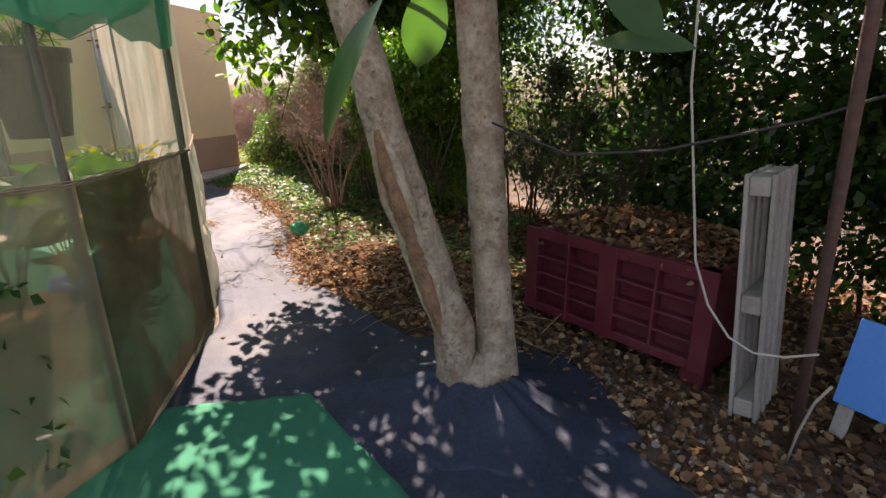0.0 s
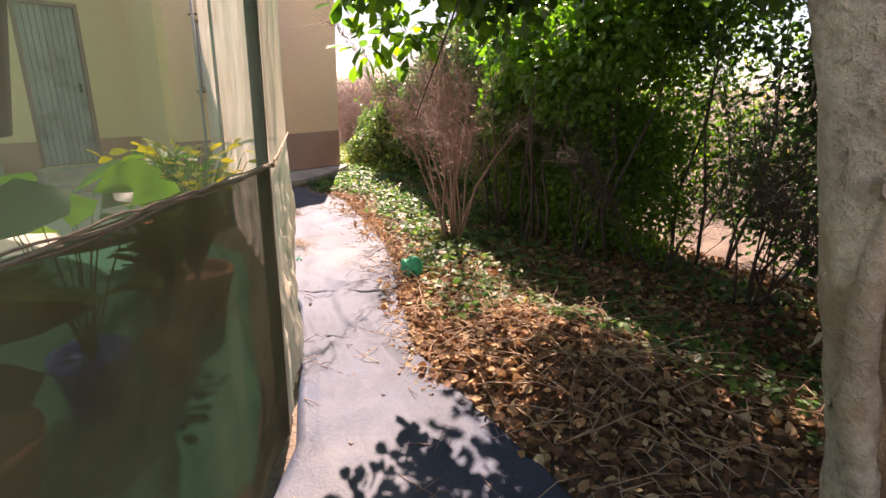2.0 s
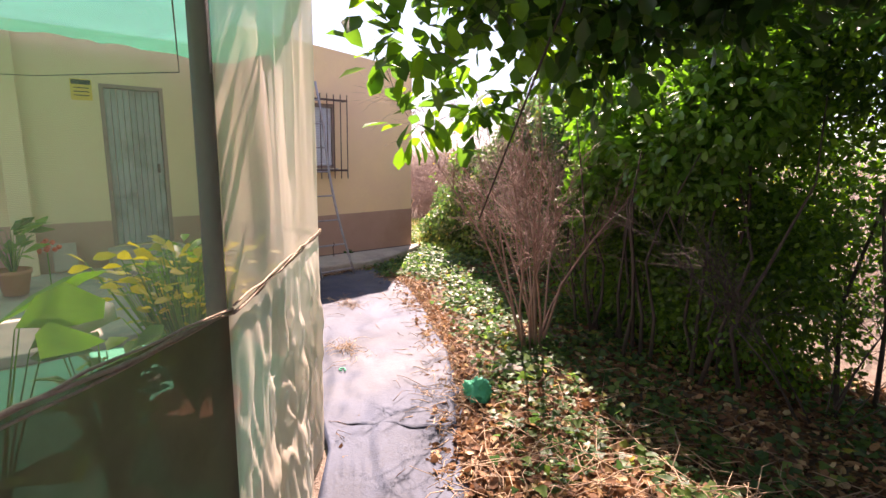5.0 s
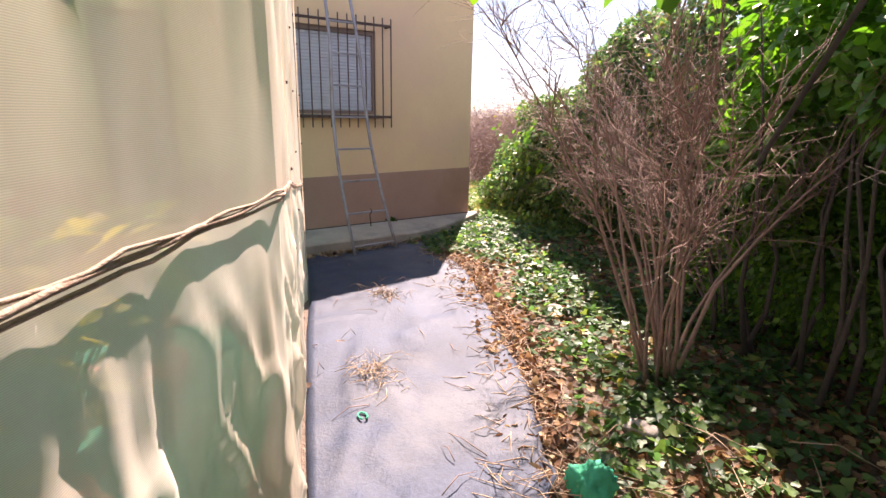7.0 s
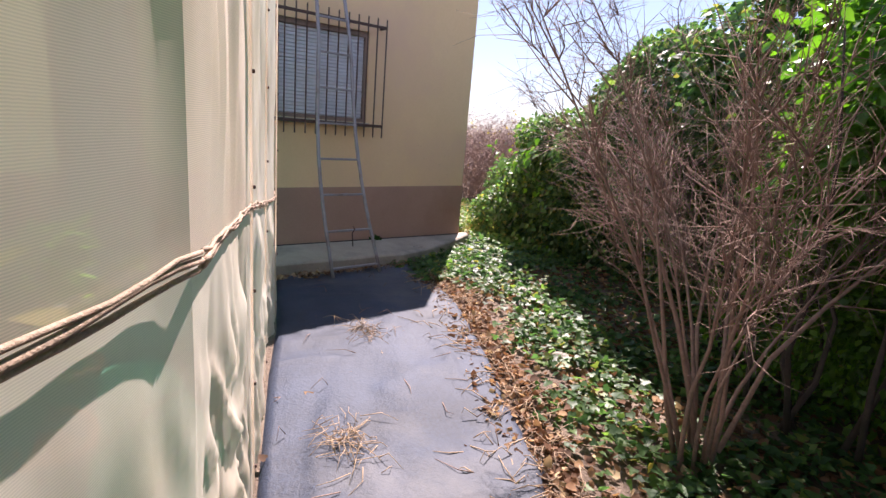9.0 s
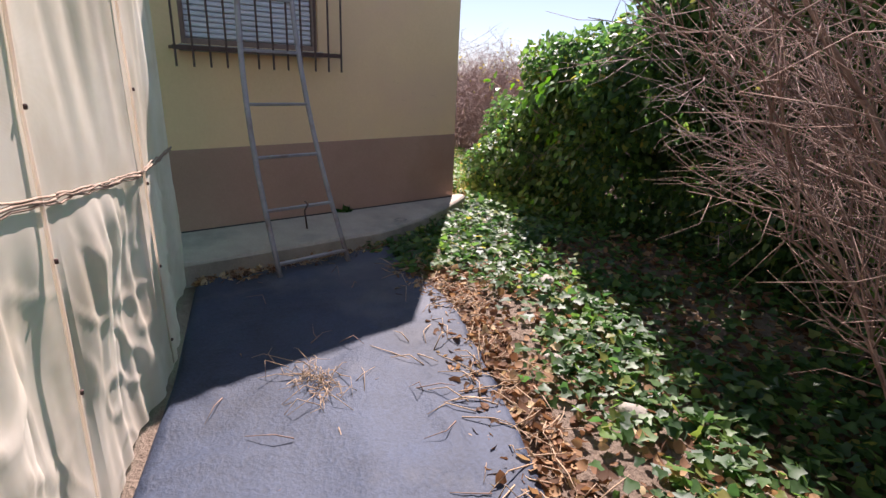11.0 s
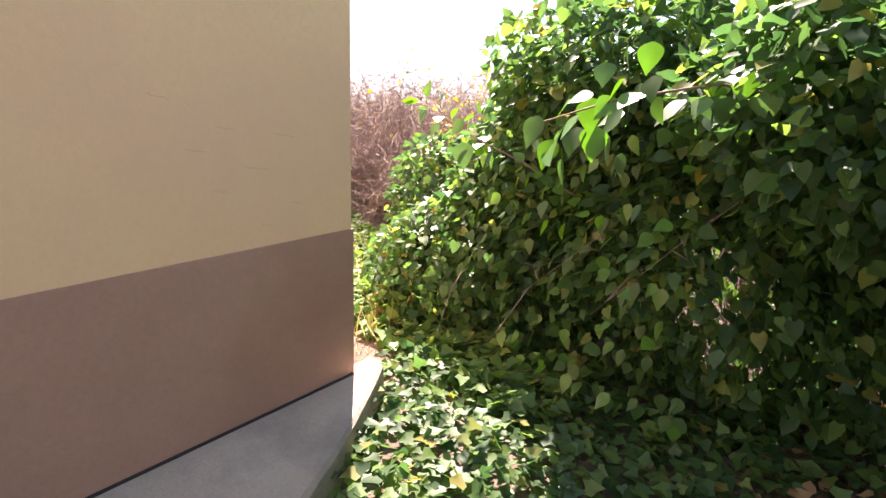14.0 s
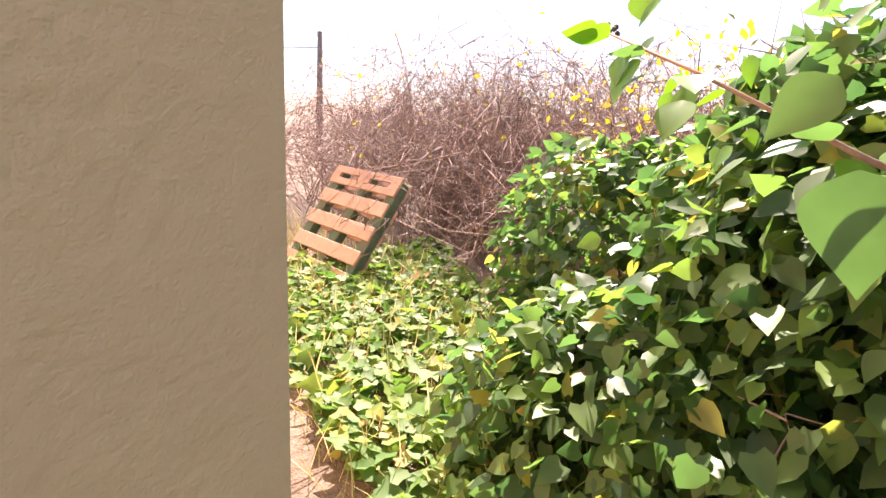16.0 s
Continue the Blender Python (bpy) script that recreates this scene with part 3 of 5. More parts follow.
# green cloth over the top, its torn edge hanging down
canopy = empty("shade_canopy", 0, 0, 0, "green woven shade cloth over the net fence, torn at the edge", "shade cloth")
V, Fc = [], []
cols = [(-2.0, -0.75), (-2.1, 0.15), (-2.3, 1.0), (-2.75, 1.55), (-3.2, 2.1), (-4.3, 2.86), (-5.3, 3.2), (-7.0, 3.8)]
cols = [tuple(np.array(cols[i]) * (1 - t) + np.array(cols[i + 1]) * t) for i in range(len(cols) - 1) for t in np.linspace(0, 1, 7)[:-1]] + [cols[-1]]
for i, (x, y) in enumerate(cols):
    hang = 0.60 + 0.12 * noise.noise((i * 0.35, 2, 0)) if y < 2.1 else 0.10 + 0.08 * noise.noise((i * 0.5, 0, 4))
    V += [(x + 0.02, y + 0.02, 2.47 - hang), (x - 0.01, y - 0.01, 2.47 - hang * 0.5), (x - 0.03, y - 0.02, 2.49)]
    # unseen stretch back to the house wall, added to shade the porch
    for k in range(1, 8):
        V.append((x + (-9.7 - x) * k / 7, y - 0.35 * k / 7, 2.49 + 0.05 * k - 0.10 * math.sin(math.pi * k / 7) + 0.05 * noise.noise((i * 0.3, k, 1))))
for i in range(len(cols) - 1):
    Fc += [(i * 10 + k, i * 10 + k + 1, (i + 1) * 10 + k + 1, (i + 1) * 10 + k) for k in range(9)]
part("cloth", mesh_of("cloth", V, Fc), M_GREENC, canopy, smooth=True)

# green cloth hung inside the first lengths of net, and the vine between the two
inner = empty("inner_cloth", 0, 0, 0, "green woven cloth hung inside the net fence", "shade cloth")
for i, (a, b) in enumerate((((-2.55, -0.75), (-2.62, 0.15)), ((-2.62, 0.15), (-2.75, 0.62)))):
    cloth_panel("cloth", a, b, (0.0, 0.0), (1.06, 1.04), M_GREENC, inner, i * 5.1, 0.03)
vp = RNG.uniform((-2.36, -0.5, 0.15), (-2.24, 0.75, 1.0), (620, 3))
vp = vp[np.array([noise.noise((y * 2.4, z * 2.0, 7)) > 0.02 for x, y, z in vp])]
vine = empty("vine", -2.4, 0.1, 0, "dark leafy vine climbing behind the net", "vine")
part("foliage", leaf_mesh("foliage", SMALL, vp - np.array([-2.4, 0.1, 0]), RNG.normal(size=vp.shape) + np.array([0, 0, -0.6]), RNG.normal(size=vp.shape) + np.array([0.9, 0.2, 0]), RNG.uniform(0.05, 0.09, len(vp))), L_TREE, vine)
for k in range(4):
    tube("stem", [(0.02 * k, -0.5 + 0.3 * k, 0), (0.03, -0.45 + 0.28 * k, 0.5), (0.0, -0.35 + 0.25 * k, 1.0)], 0.005, M_DARKTWIG, vine, 5)

# ground covers
def strip_cloth(name, left, right, material, label, cat, n=60, m=24, lift=0.006, amp=0.016, seed=0.0):
    """A cloth laid on the ground between two edge lines, creased, its rim tucked into the soil."""
    def along(line, t):
        q = t * (len(line) - 1)
        i = min(int(q), len(line) - 2)
        return np.array(line[i]) * (1 - (q - i)) + np.array(line[i + 1]) * (q - i)
    V = []
    for j in range(n + 1):
        l, r = along(left, j / n), along(right, j / n)
        for i in range(m + 1):
            u = i / m
            p = l * (1 - u) + r * u
            if 0 < i < m:
                p = p + 0.012 * np.array([noise.noise((j, i, 1)), noise.noise((j, i, 2))])
            if i == m:
                p = p + np.array([0.07 * noise.noise((j * 0.5, 0, seed)), 0.07 * noise.noise((j * 0.45, 5, seed))])
            ridge = min(abs(noise.noise((p[0] * 1.5 + p[1] * 2.6 + seed, p[1] * 0.8 - p[0] * 0.4, seed))), abs(noise.noise((p[0] * 3.1 - p[1] * 1.4 + seed, p[1] * 1.3 + p[0] * 0.9, seed + 5))) * 1.3)
            z = lift + amp * (0.6 + noise.noise((p[0] * 2.3, p[1] * 2.3, seed)) + 1.6 * max(0, 0.22 - ridge) / 0.22 * 0.6)
            if i in (0, m) or j in (0, n):
                z = -0.03
            V.append((p[0], p[1], z))
    w = m + 1
    Fc = [(j * w + i, j * w + i + 1, (j + 1) * w + i + 1, (j + 1) * w + i) for j in range(n) for i in range(m)]
    ob = part(name, mesh_of(name, V, Fc), material, smooth=True)
    return tagged(ob, label, cat)


strip_cloth("weed_cloth", [(0.6, -0.9), (-2.3, 0.95), (-3.2, 2.1), (-4.4, 2.94), (-5.35, 3.26), (-6.35, 3.62), (-7.0, 3.88), (-8.01, 4.2)],
            [(1.4, 1.2), (-0.3, 2.2), (-2.0, 2.62), (-3.35, 3.05), (-4.95, 4.32), (-6.1, 4.95), (-6.9, 5.33), (-8.01, 5.55)],
            M_SHEET, "dark grey-blue woven weed cloth laid creased over the path", "ground cloth", 150, 44)
strip_cloth("green_cloth", [(0.9, -1.0), (-2.02, -0.7), (-2.3, 0.95), (-2.46, 1.2)], [(0.9, 0.4), (-0.4, 1.22), (-1.35, 1.52), (-1.9, 1.72)],
            M_CARPET, "bright green woven ground cloth with a frayed edge", "ground cloth", 40, 30, 0.035, 0.012, 4.0)
strip_cloth("green_porch_cloth", [(-6.8, -1.5), (-6.8, 3.2)], [(-2.2, -1.5), (-2.5, 1.0), (-3.3, 2.0), (-5.8, 3.3)],
            M_CARPET, "green ground cloth inside the net fence", "ground cloth", 40, 30, 0.01, 0.012, 8.0)


# ---- ladder ----
ladder = empty("ladder", -7.8, 4.77, 0, "old grey metal ladder leaning on the window grille", "ladder")
LF, LT = (Vector((0.02, -0.13, 0)), Vector((-0.02, 0.36, 0))), (Vector((-0.76, -0.04, 2.5)), Vector((-0.76, 0.23, 2.5)))


def rail_at(k, t):
    """A point of a rail: the old ladder is bowed towards the wall, most in its lower half."""
    bow = math.sin(math.pi * min(1.0, t / 0.8)) * 0.075
    return LF[k] + (LT[k] - LF[k]) * t + Vector((-0.8, -0.6, 0)) * bow


for k in (0, 1):
    tube("rail", [rail_at(k, t) for t in np.linspace(0, 1, 13)], 0.017, M_LADDER, ladder, 8)
for i in range(8):
    t = (0.09 + 0.31 * i) / 2.5
    a, b = rail_at(0, t), rail_at(1, t)
    m = pose(*((a + b) / 2))
    q = (b - a).to_track_quat("Y", "Z").to_matrix().to_4x4()
    part("rung", bm_box((-0.014, -(b - a).length / 2, -0.009), (0.014, (b - a).length / 2, 0.009), 0.003, m=m @ q), M_LADDER, ladder)


# ---- the two-stemmed tree ----
def trunk_mesh(name, pts, radii, sides=18, seed=0.0, rough=1.0):
    """A tapered stem with knots and flutes."""
    P = []
    R2 = []
    n = len(pts) * 12
    for i in range(n + 1):
        q = i / n * (len(pts) - 1)
        k = min(int(q), len(pts) - 2)
        P.append(Vector(pts[k]).lerp(Vector(pts[k + 1]), q - k))
        R2.append(radii[k] + (radii[k + 1] - radii[k]) * (q - k))
    V, Fc = tube_arrays(P, R2, sides)
    out = []
    for i, v in enumerate(V):
        c = P[min(i // sides, len(P) - 1)]
        d = Vector(v) - c
        f = 1 + rough * (0.16 * noise.noise((v[0] * 7 + seed, v[1] * 7, v[2] * 3)) + 0.07 * noise.noise((v[0] * 22, v[1] * 22 + seed, v[2] * 9)) + 0.05 * noise.noise((v[0] * 40, v[1] * 40 + seed, v[2] * 22)))
        out.append(c + d * f)
    return mesh_of(name, out, Fc)


tree = empty("tree", -1.1, 2.2, 0, "pale-barked tree with two stems and dark glossy leaves", "tree")
T0 = Vector((1.1, -2.2, 0))
stemA = [Vector(p) + T0 for p in ((-1.19, 2.13, -0.08), (-1.21, 2.11, 0.42), (-1.33, 1.99, 0.95), (-1.46, 1.91, 1.5), (-1.62, 1.86, 2.1), (-1.7, 1.9, 2.9), (-1.9, 2.2, 3.5))]
stemB = [Vector(p) + T0 for p in ((-1.0, 2.25, -0.08), (-1.06, 2.28, 0.5), (-1.12, 2.32, 1.0), (-1.16, 2.30, 1.6), (-1.17, 2.24, 2.2), (-1.1, 2.3, 3.0), (-0.9, 2.6, 3.8))]
part("trunk", trunk_mesh("trunk", stemA, [0.125, 0.105, 0.098, 0.09, 0.083, 0.07, 0.05], 26, 1), M_BARK, tree, smooth=True)
part("trunk", trunk_mesh("trunk", stemB, [0.115, 0.098, 0.097, 0.095, 0.092, 0.08, 0.05], 26, 5), M_BARK, tree, smooth=True)
part("root_flare", trunk_mesh("root_flare", [Vector(p) + T0 for p in ((-1.09, 2.19, -0.08), (-1.10, 2.19, 0.08), (-1.11, 2.19, 0.16), (-1.12, 2.19, 0.26))], [0.19, 0.155, 0.125, 0.05], 24, 9), M_BARK, tree, smooth=True)
# long scar with rolled bark lips on the leaning stem
scar = [Vector(p) + T0 for p in ((-1.215, 2.005, 0.42), (-1.25, 1.985, 0.6), (-1.29, 1.955, 0.8), (-1.325, 1.92, 0.95), (-1.37, 1.885, 1.12), (-1.405, 1.865, 1.3), (-1.45, 1.85, 1.5))]
part("bark_scar", trunk_mesh("bark_scar", scar, [0.015, 0.045, 0.06, 0.05, 0.062, 0.05, 0.012], 20, 3, 2.6), M_WOUND, tree, "brown bare wood where the bark has split", smooth=True)
for sgn, rr in ((-1, 0.020), (1, 0.026)):
    lip = [p + Vector((0.052, 0.012, 0)) * sgn * w + Vector((0.012 * noise.noise((p.z * 5, sgn, 0)), -0.008, 0)) for p, w in zip(scar, (0.2, 0.8, 1.1, 0.9, 1.1, 0.9, 0.2))]
    part("bark_lip", trunk_mesh("bark_lip", lip, [rr * 0.5, rr, rr * 1.1, rr * 0.8, rr * 1.2, rr, rr * 0.4], 12, 7 + sgn, 1.6), M_BARK, tree, "rolled edge of healed bark", smooth=True)

def flakes(stem, radii, n, seed):
    """Small curled plates of bark that lift from a stem."""
    P_, A_, F_ = [], [], []
    for i in range(n):
        q = RNG.random() ** 0.9 * 4.2
        k = int(q)
        c = stem[k].lerp(stem[k + 1], q - k)
        rr = radii[k] + (radii[k + 1] - radii[k]) * (q - k)
        a = RNG.uniform(0, 2 * math.pi)
        d = Vector((math.cos(a), math.sin(a), 0))
        P_.append(c + d * rr * 1.02)
        A_.append((RNG.normal() * 0.25, RNG.normal() * 0.25, 1.0 if RNG.random() < 0.5 else -1.0))
        F_.append(d + Vector(RNG.normal(size=3) * 0.15))
    return leaf_mesh("bark_flakes", DEAD, np.array(P_), np.array(A_), np.array(F_), RNG.uniform(0.012, 0.042, n))


tagged(part("flaking_bark", flakes(stemA, [0.125, 0.105, 0.098, 0.09, 0.083, 0.07, 0.05], 420, 1), M_FLAKE, tree), kind="stuff")
tagged(part("flaking_bark", flakes(stemB, [0.115, 0.098, 0.097, 0.095, 0.092, 0.08, 0.05], 300, 2), M_FLAKE, tree), kind="stuff")
branches = []
for (a, tips) in ((stemA[5], ((-2.7, 2.8, 3.0), (-2.6, 1.5, 3.3), (-3.3, 3.2, 2.5))), (stemB[5], ((0.2, 2.9, 3.5), (-1.0, 3.9, 3.3), (-2.2, 4.0, 2.9))), (stemB[4], ((-0.2, 3.6, 2.9), (0.8, 2.3, 2.8)))):
    for tp in tips:
        e = Vector(tp) + T0
        mid = a.lerp(e, 0.5) + Vector((0, 0, 0.15))
        branches.append(([a, mid, e], [0.05, 0.032, 0.012]))
        for _ in range(7):
            s = mid.lerp(e, RNG.random())
            branches.append(([s, s + Vector(RNG.normal(size=3) * 0.2), s + Vector(RNG.normal(size=3) * 0.4 + np.array([0, 0, -0.1]))], [0.012, 0.007, 0.003]))
tubes("limb_mass", branches, M_DARKTWIG, tree, 6)
t0 = np.array(T0)
blobs = [((-2.6, 3.0, 3.05), (1.3, 0.9, 0.6)), ((-1.2, 3.6, 3.0), (1.3, 0.9, 0.8)), ((0.4, 3.2, 3.0), (1.2, 1.0, 0.9)), ((-3.3, 3.5, 2.55), (0.5, 0.45, 0.5)), ((-2.9, 4.1, 2.7), (0.8, 0.6, 0.6)), ((-1.0, 1.8, 3.6), (1.5, 1.1, 0.5)), ((-2.4, 3.1, 3.3), (1.5, 0.9, 0.7)), ((-3.0, 4.6, 3.2), (1.3, 0.7, 0.6)), ((-1.2, 4.5, 3.4), (1.6, 0.8, 0.8)), ((1.2, 2.2, 3.2), (1.0, 1.2, 0.7)), ((-3.75, 3.3, 2.35), (0.3, 0.3, 0.3)), ((-3.45, 4.0, 2.2), (0.4, 0.35, 0.4)), ((-3.6, 2.9, 2.5), (0.5, 0.35, 0.3))]
blobs = [(tuple(np.array(c) + t0), r) for c, r in blobs]
p, u = crown_points(blobs, 22000, 0.9, 0.4)
part("crown", leaf_mesh("crown", OVAL, p, droop(u, 0.4, 0.8), u * 0.6 + RNG.normal(size=u.shape) * 0.5 + np.array([0, 0, 0.8]), RNG.uniform(0.07, 0.13, len(p))), L_TREE, tree)
# the last lobe is unseen, added to cast shade on the leaf litter
p, u = crown_points([(tuple(np.array(c) + t0), r) for c, r in (((-3.65, 3.65, 2.5), (0.6, 0.5, 0.35)), ((-3.1, 4.3, 2.45), (0.8, 0.6, 0.5)), ((-2.3, 4.5, 2.5), (0.8, 0.6, 0.5)), ((-4.2, 5.2, 3.3), (1.0, 0.6, 0.5)))], 7000, 1.0, 0.9)
part("crown", leaf_mesh("crown", OVAL, p, droop(u, 0.2, 0.8), u * 0.4 + RNG.normal(size=u.shape) * 0.5 + np.array([0, 0, 0.8]), RNG.uniform(0.065, 0.11, len(p))), L_TREE, tree)
tp, tu = crown_points([(tuple(np.array(c) + t0), r) for c, r in (((-3.80, 3.08, 1.76), (0.13, 0.12, 0.2)), ((-3.52, 2.85, 1.98), (0.22, 0.15, 0.16)), ((-3.8, 3.42, 1.82), (0.2, 0.22, 0.24)), ((-3.6, 3.8, 2.1), (0.3, 0.3, 0.3)), ((-3.55, 3.3, 2.15), (0.3, 0.25, 0.2)))], 430, 1.0, 2.0)
part("hanging_foliage", leaf_mesh("hanging_foliage", OVAL, tp, droop(tu, 0.5, 0.7), tu * 0.3 + RNG.normal(size=tu.shape) * 0.3 + np.array([0, 0, 0.8]), RNG.uniform(0.09, 0.125, len(tp))), L_HEDGE, tree)
sp = []
for c in ((-3.80, 3.08, 1.8), (-3.52, 2.85, 2.1), (-3.8, 3.42, 1.9), (-3.6, 3.8, 2.2)):
    e = Vector(c) + T0
    s = Vector((-3.1, 3.4, 2.5)) + T0
    sp.append(([s, s.lerp(e, 0.5) + Vector((0.02, 0, 0.08)), e], [0.0022, 0.0016, 0.0008]))
for pth, rad in sp:
    tube("hanging_twig", pth, rad, M_DARKTWIG, tree, 6)


# ---- hedges ----
def hedge(name, blobs, n, shape, material, size, label, cat="hedge", stems=30, shell=0.5, seed=0.0, down=0.3, upface=0.6, stem_mat=None, back=0.0):
    c = np.mean([b[0] for b in blobs], axis=0)
    h = empty(name, c[0], c[1], 0, label, cat)
    off = np.array([c[0], c[1], 0])
    bl = [(tuple(np.array(b[0]) - off), b[1]) for b in blobs]
    p, u = crown_points(bl, n, shell, seed)
    p[:, 2] = np.abs(p[:, 2]) + 0.01
    part("foliage", leaf_mesh("foliage", shape, p, droop(u, down, 0.8), u * 0.8 + RNG.normal(size=u.shape) * 0.5 + np.array([0, 0, upface]), RNG.uniform(*size, n)), material, h)
    st = []
    for i in range(stems):
        b = bl[i % len(bl)]
        x, y = b[0][0] + RNG.normal() * b[1][0] * 0.4, b[0][1] + back + RNG.normal() * b[1][1] * 0.3
        top = b[0][2] + b[1][2] * 0.2
        pts = [Vector((x, y, -0.05))]
        for k in range(4):
            pts.append(pts[-1] + Vector((RNG.normal() * 0.09, RNG.normal() * 0.09, top / 4)))
        st.append((pts, [0.018, 0.014, 0.011, 0.008, 0.004]))
    for pth, rad in st:
        tube("stem", pth, rad, stem_mat or M_DARKTWIG, h, 5)
    return h


hedge("hedge", [((-4.6, 6.5, 1.2), (0.9, 0.6, 1.2)), ((-3.4, 6.3, 1.3), (1.0, 0.7, 1.3)), ((-4.0, 6.2, 2.3), (1.3, 0.7, 0.7)), ((-3.3, 6.0, 2.5), (1.2, 0.7, 0.8)), ((-4.3, 6.1, 0.7), (1.0, 0.5, 0.7)), ((-3.4, 5.9, 0.7), (0.8, 0.5, 0.7))], 74000, SMALL, L_HEDGE, (0.035, 0.07), "dense green shrub hedge with small backlit leaves", stems=26, seed=0.3, shell=0.75)
hedge("hedge", [((-0.6, 5.1, 1.7), (0.8, 0.45, 0.9)), ((0.6, 4.4, 1.5), (1.0, 0.5, 1.1)), ((1.9, 3.3, 1.4), (0.7, 0.8, 1.3)), ((0.4, 4.6, 2.7), (1.6, 0.6, 0.9)), ((1.8, 3.2, 2.6), (0.9, 1.0, 0.9)), ((-1.0, 5.2, 2.9), (1.1, 0.6, 0.7)), ((0.0, 4.5, 0.8), (1.3, 0.4, 0.8)), ((1.6, 3.5, 0.7), (0.7, 0.7, 0.7)), ((1.1, 4.3, 0.55), (1.0, 0.35, 0.6)), ((2.3, 3.7, 0.6), (0.6, 0.6, 0.6)), ((1.0, 4.2, 1.4), (0.9, 0.4, 0.6))], 52000, SMALL, L_TREE, (0.055, 0.11), "dark shrub hedge behind the crate, full of gaps", stems=26, seed=1.3, shell=0.85)
hedge("shrub", [((-4.35, 5.7, 1.85), (0.6, 0.4, 0.5)), ((-3.9, 5.5, 1.6), (0.55, 0.35, 0.45)), ((-3.5, 5.4, 1.95), (0.4, 0.3, 0.35)), ((-4.7, 5.75, 1.3), (0.35, 0.3, 0.4))], 5200, OVAL, L_BRIGHT, (0.06, 0.10), "bright green leafy shrub in the sun", "shrub", stems=14, seed=2.2)


def twiggy(name, x, y, n, height, lean, label, mat_t, r0=0.014, spread_=0.5, fine=7, arch=0.10):
    """A leafless shrub: stems fan out from one stool, fork, and end in sprays of fine twigs."""
    b = empty(name, x, y, 0, label, "shrub")
    st, side, tw = [], [], []

    def spray_of(q, d, count, lo, hi):
        for _ in range(count):
            e = (d * 0.9 + Vector(RNG.normal(size=3) * 0.55)).normalized()
            L = RNG.uniform(lo, hi)
            m1 = q + e * L * 0.45 + Vector(RNG.normal(size=3) * 0.015)
            m2 = m1 + (e + Vector(RNG.normal(size=3) * 0.35)) * L * 0.4
            tw.append(([q, m1, m2], [0.0015, 0.0011, 0.0006]))

    for i in range(n):
        a = RNG.uniform(0, 2 * math.pi)
        base = Vector((0.13 * math.cos(a) * RNG.random(), 0.13 * math.sin(a) * RNG.random(), -0.05))
        tilt = spread_ * RNG.random() ** 0.7
        d = Vector((math.cos(a) * tilt + lean[0], math.sin(a) * tilt + lean[1], 1)).normalized()
        h = height * RNG.uniform(0.6, 1.05)
        pts = [base]
        for k in range(7):
            d = (d + Vector(RNG.normal(size=3) * 0.075) + Vector((d.x, d.y, 0)) * arch).normalized()
            pts.append(pts[-1] + d * h / 7)
        rr = r0 * RNG.uniform(0.6, 1.25)
        st.append((pts, [rr * f for f in (1, 0.9, 0.78, 0.62, 0.46, 0.32, 0.2, 0.1)]))
        for k in range(4, 8):
            for _ in range(4):
                q = pts[k - 1].lerp(pts[k], RNG.random())
                out = (d + Vector(RNG.normal(size=3) * 0.5) + Vector((0, 0, 0.4))).normalized()
                L = RNG.uniform(0.25, 0.6) * (1.15 - k * 0.08)
                p1 = q + out * L * 0.5 + Vector(RNG.normal(size=3) * 0.03)
                p2 = p1 + (out + Vector(RNG.normal(size=3) * 0.3)) * L * 0.5
                side.append(([q, p1, p2], [0.0032, 0.0024, 0.0012]))
                for f in range(fine):
                    spray_of(q.lerp(p1, RNG.random()) if f % 2 else p1.lerp(p2, RNG.random()), out, 1, 0.10, 0.30)
    for pth, rad in st:
        tube("stem", pth, rad, mat_t, b, 6)
    tagged(tubes("branch_mass", side, mat_t, b, 4), kind="stuff")
    tagged(tubes("twig_mass", tw, mat_t, b, 3), kind="stuff")
    return b


twiggy("bare_shrub", -4.7, 5.02, 16, 2.35, (-0.12, -0.05), "leafless reddish-brown shrub with many thin upright stems", M_TWIG, 0.0115, 0.40, 11, 0.11)
twiggy("bare_shrub", -4.95, 6.2, 9, 2.3, (-0.17, -0.10), "pale leafless bush arching out of the ivy", M_BRAMBLE, 0.007, 0.28, 9, 0.12)
twiggy("bare_shrub", -2.0, 5.3, 12, 1.9, (0.1, 0.0), "dark leafless shrub in front of the hedge", M_DARKTWIG, 0.008, 0.5, 8)
twiggy("bare_shrub", -1.2, 4.75, 12, 1.7, (0.05, 0.0), "tangled dark leafless bush at the end of the hedge", M_DARKTWIG, 0.007, 0.6, 8)
twiggy("bare_shrub", -2.75, 5.45, 8, 1.5, (0.0, -0.05), "low dark tangle of twigs under the hedge", M_DARKTWIG, 0.007, 0.7, 8)

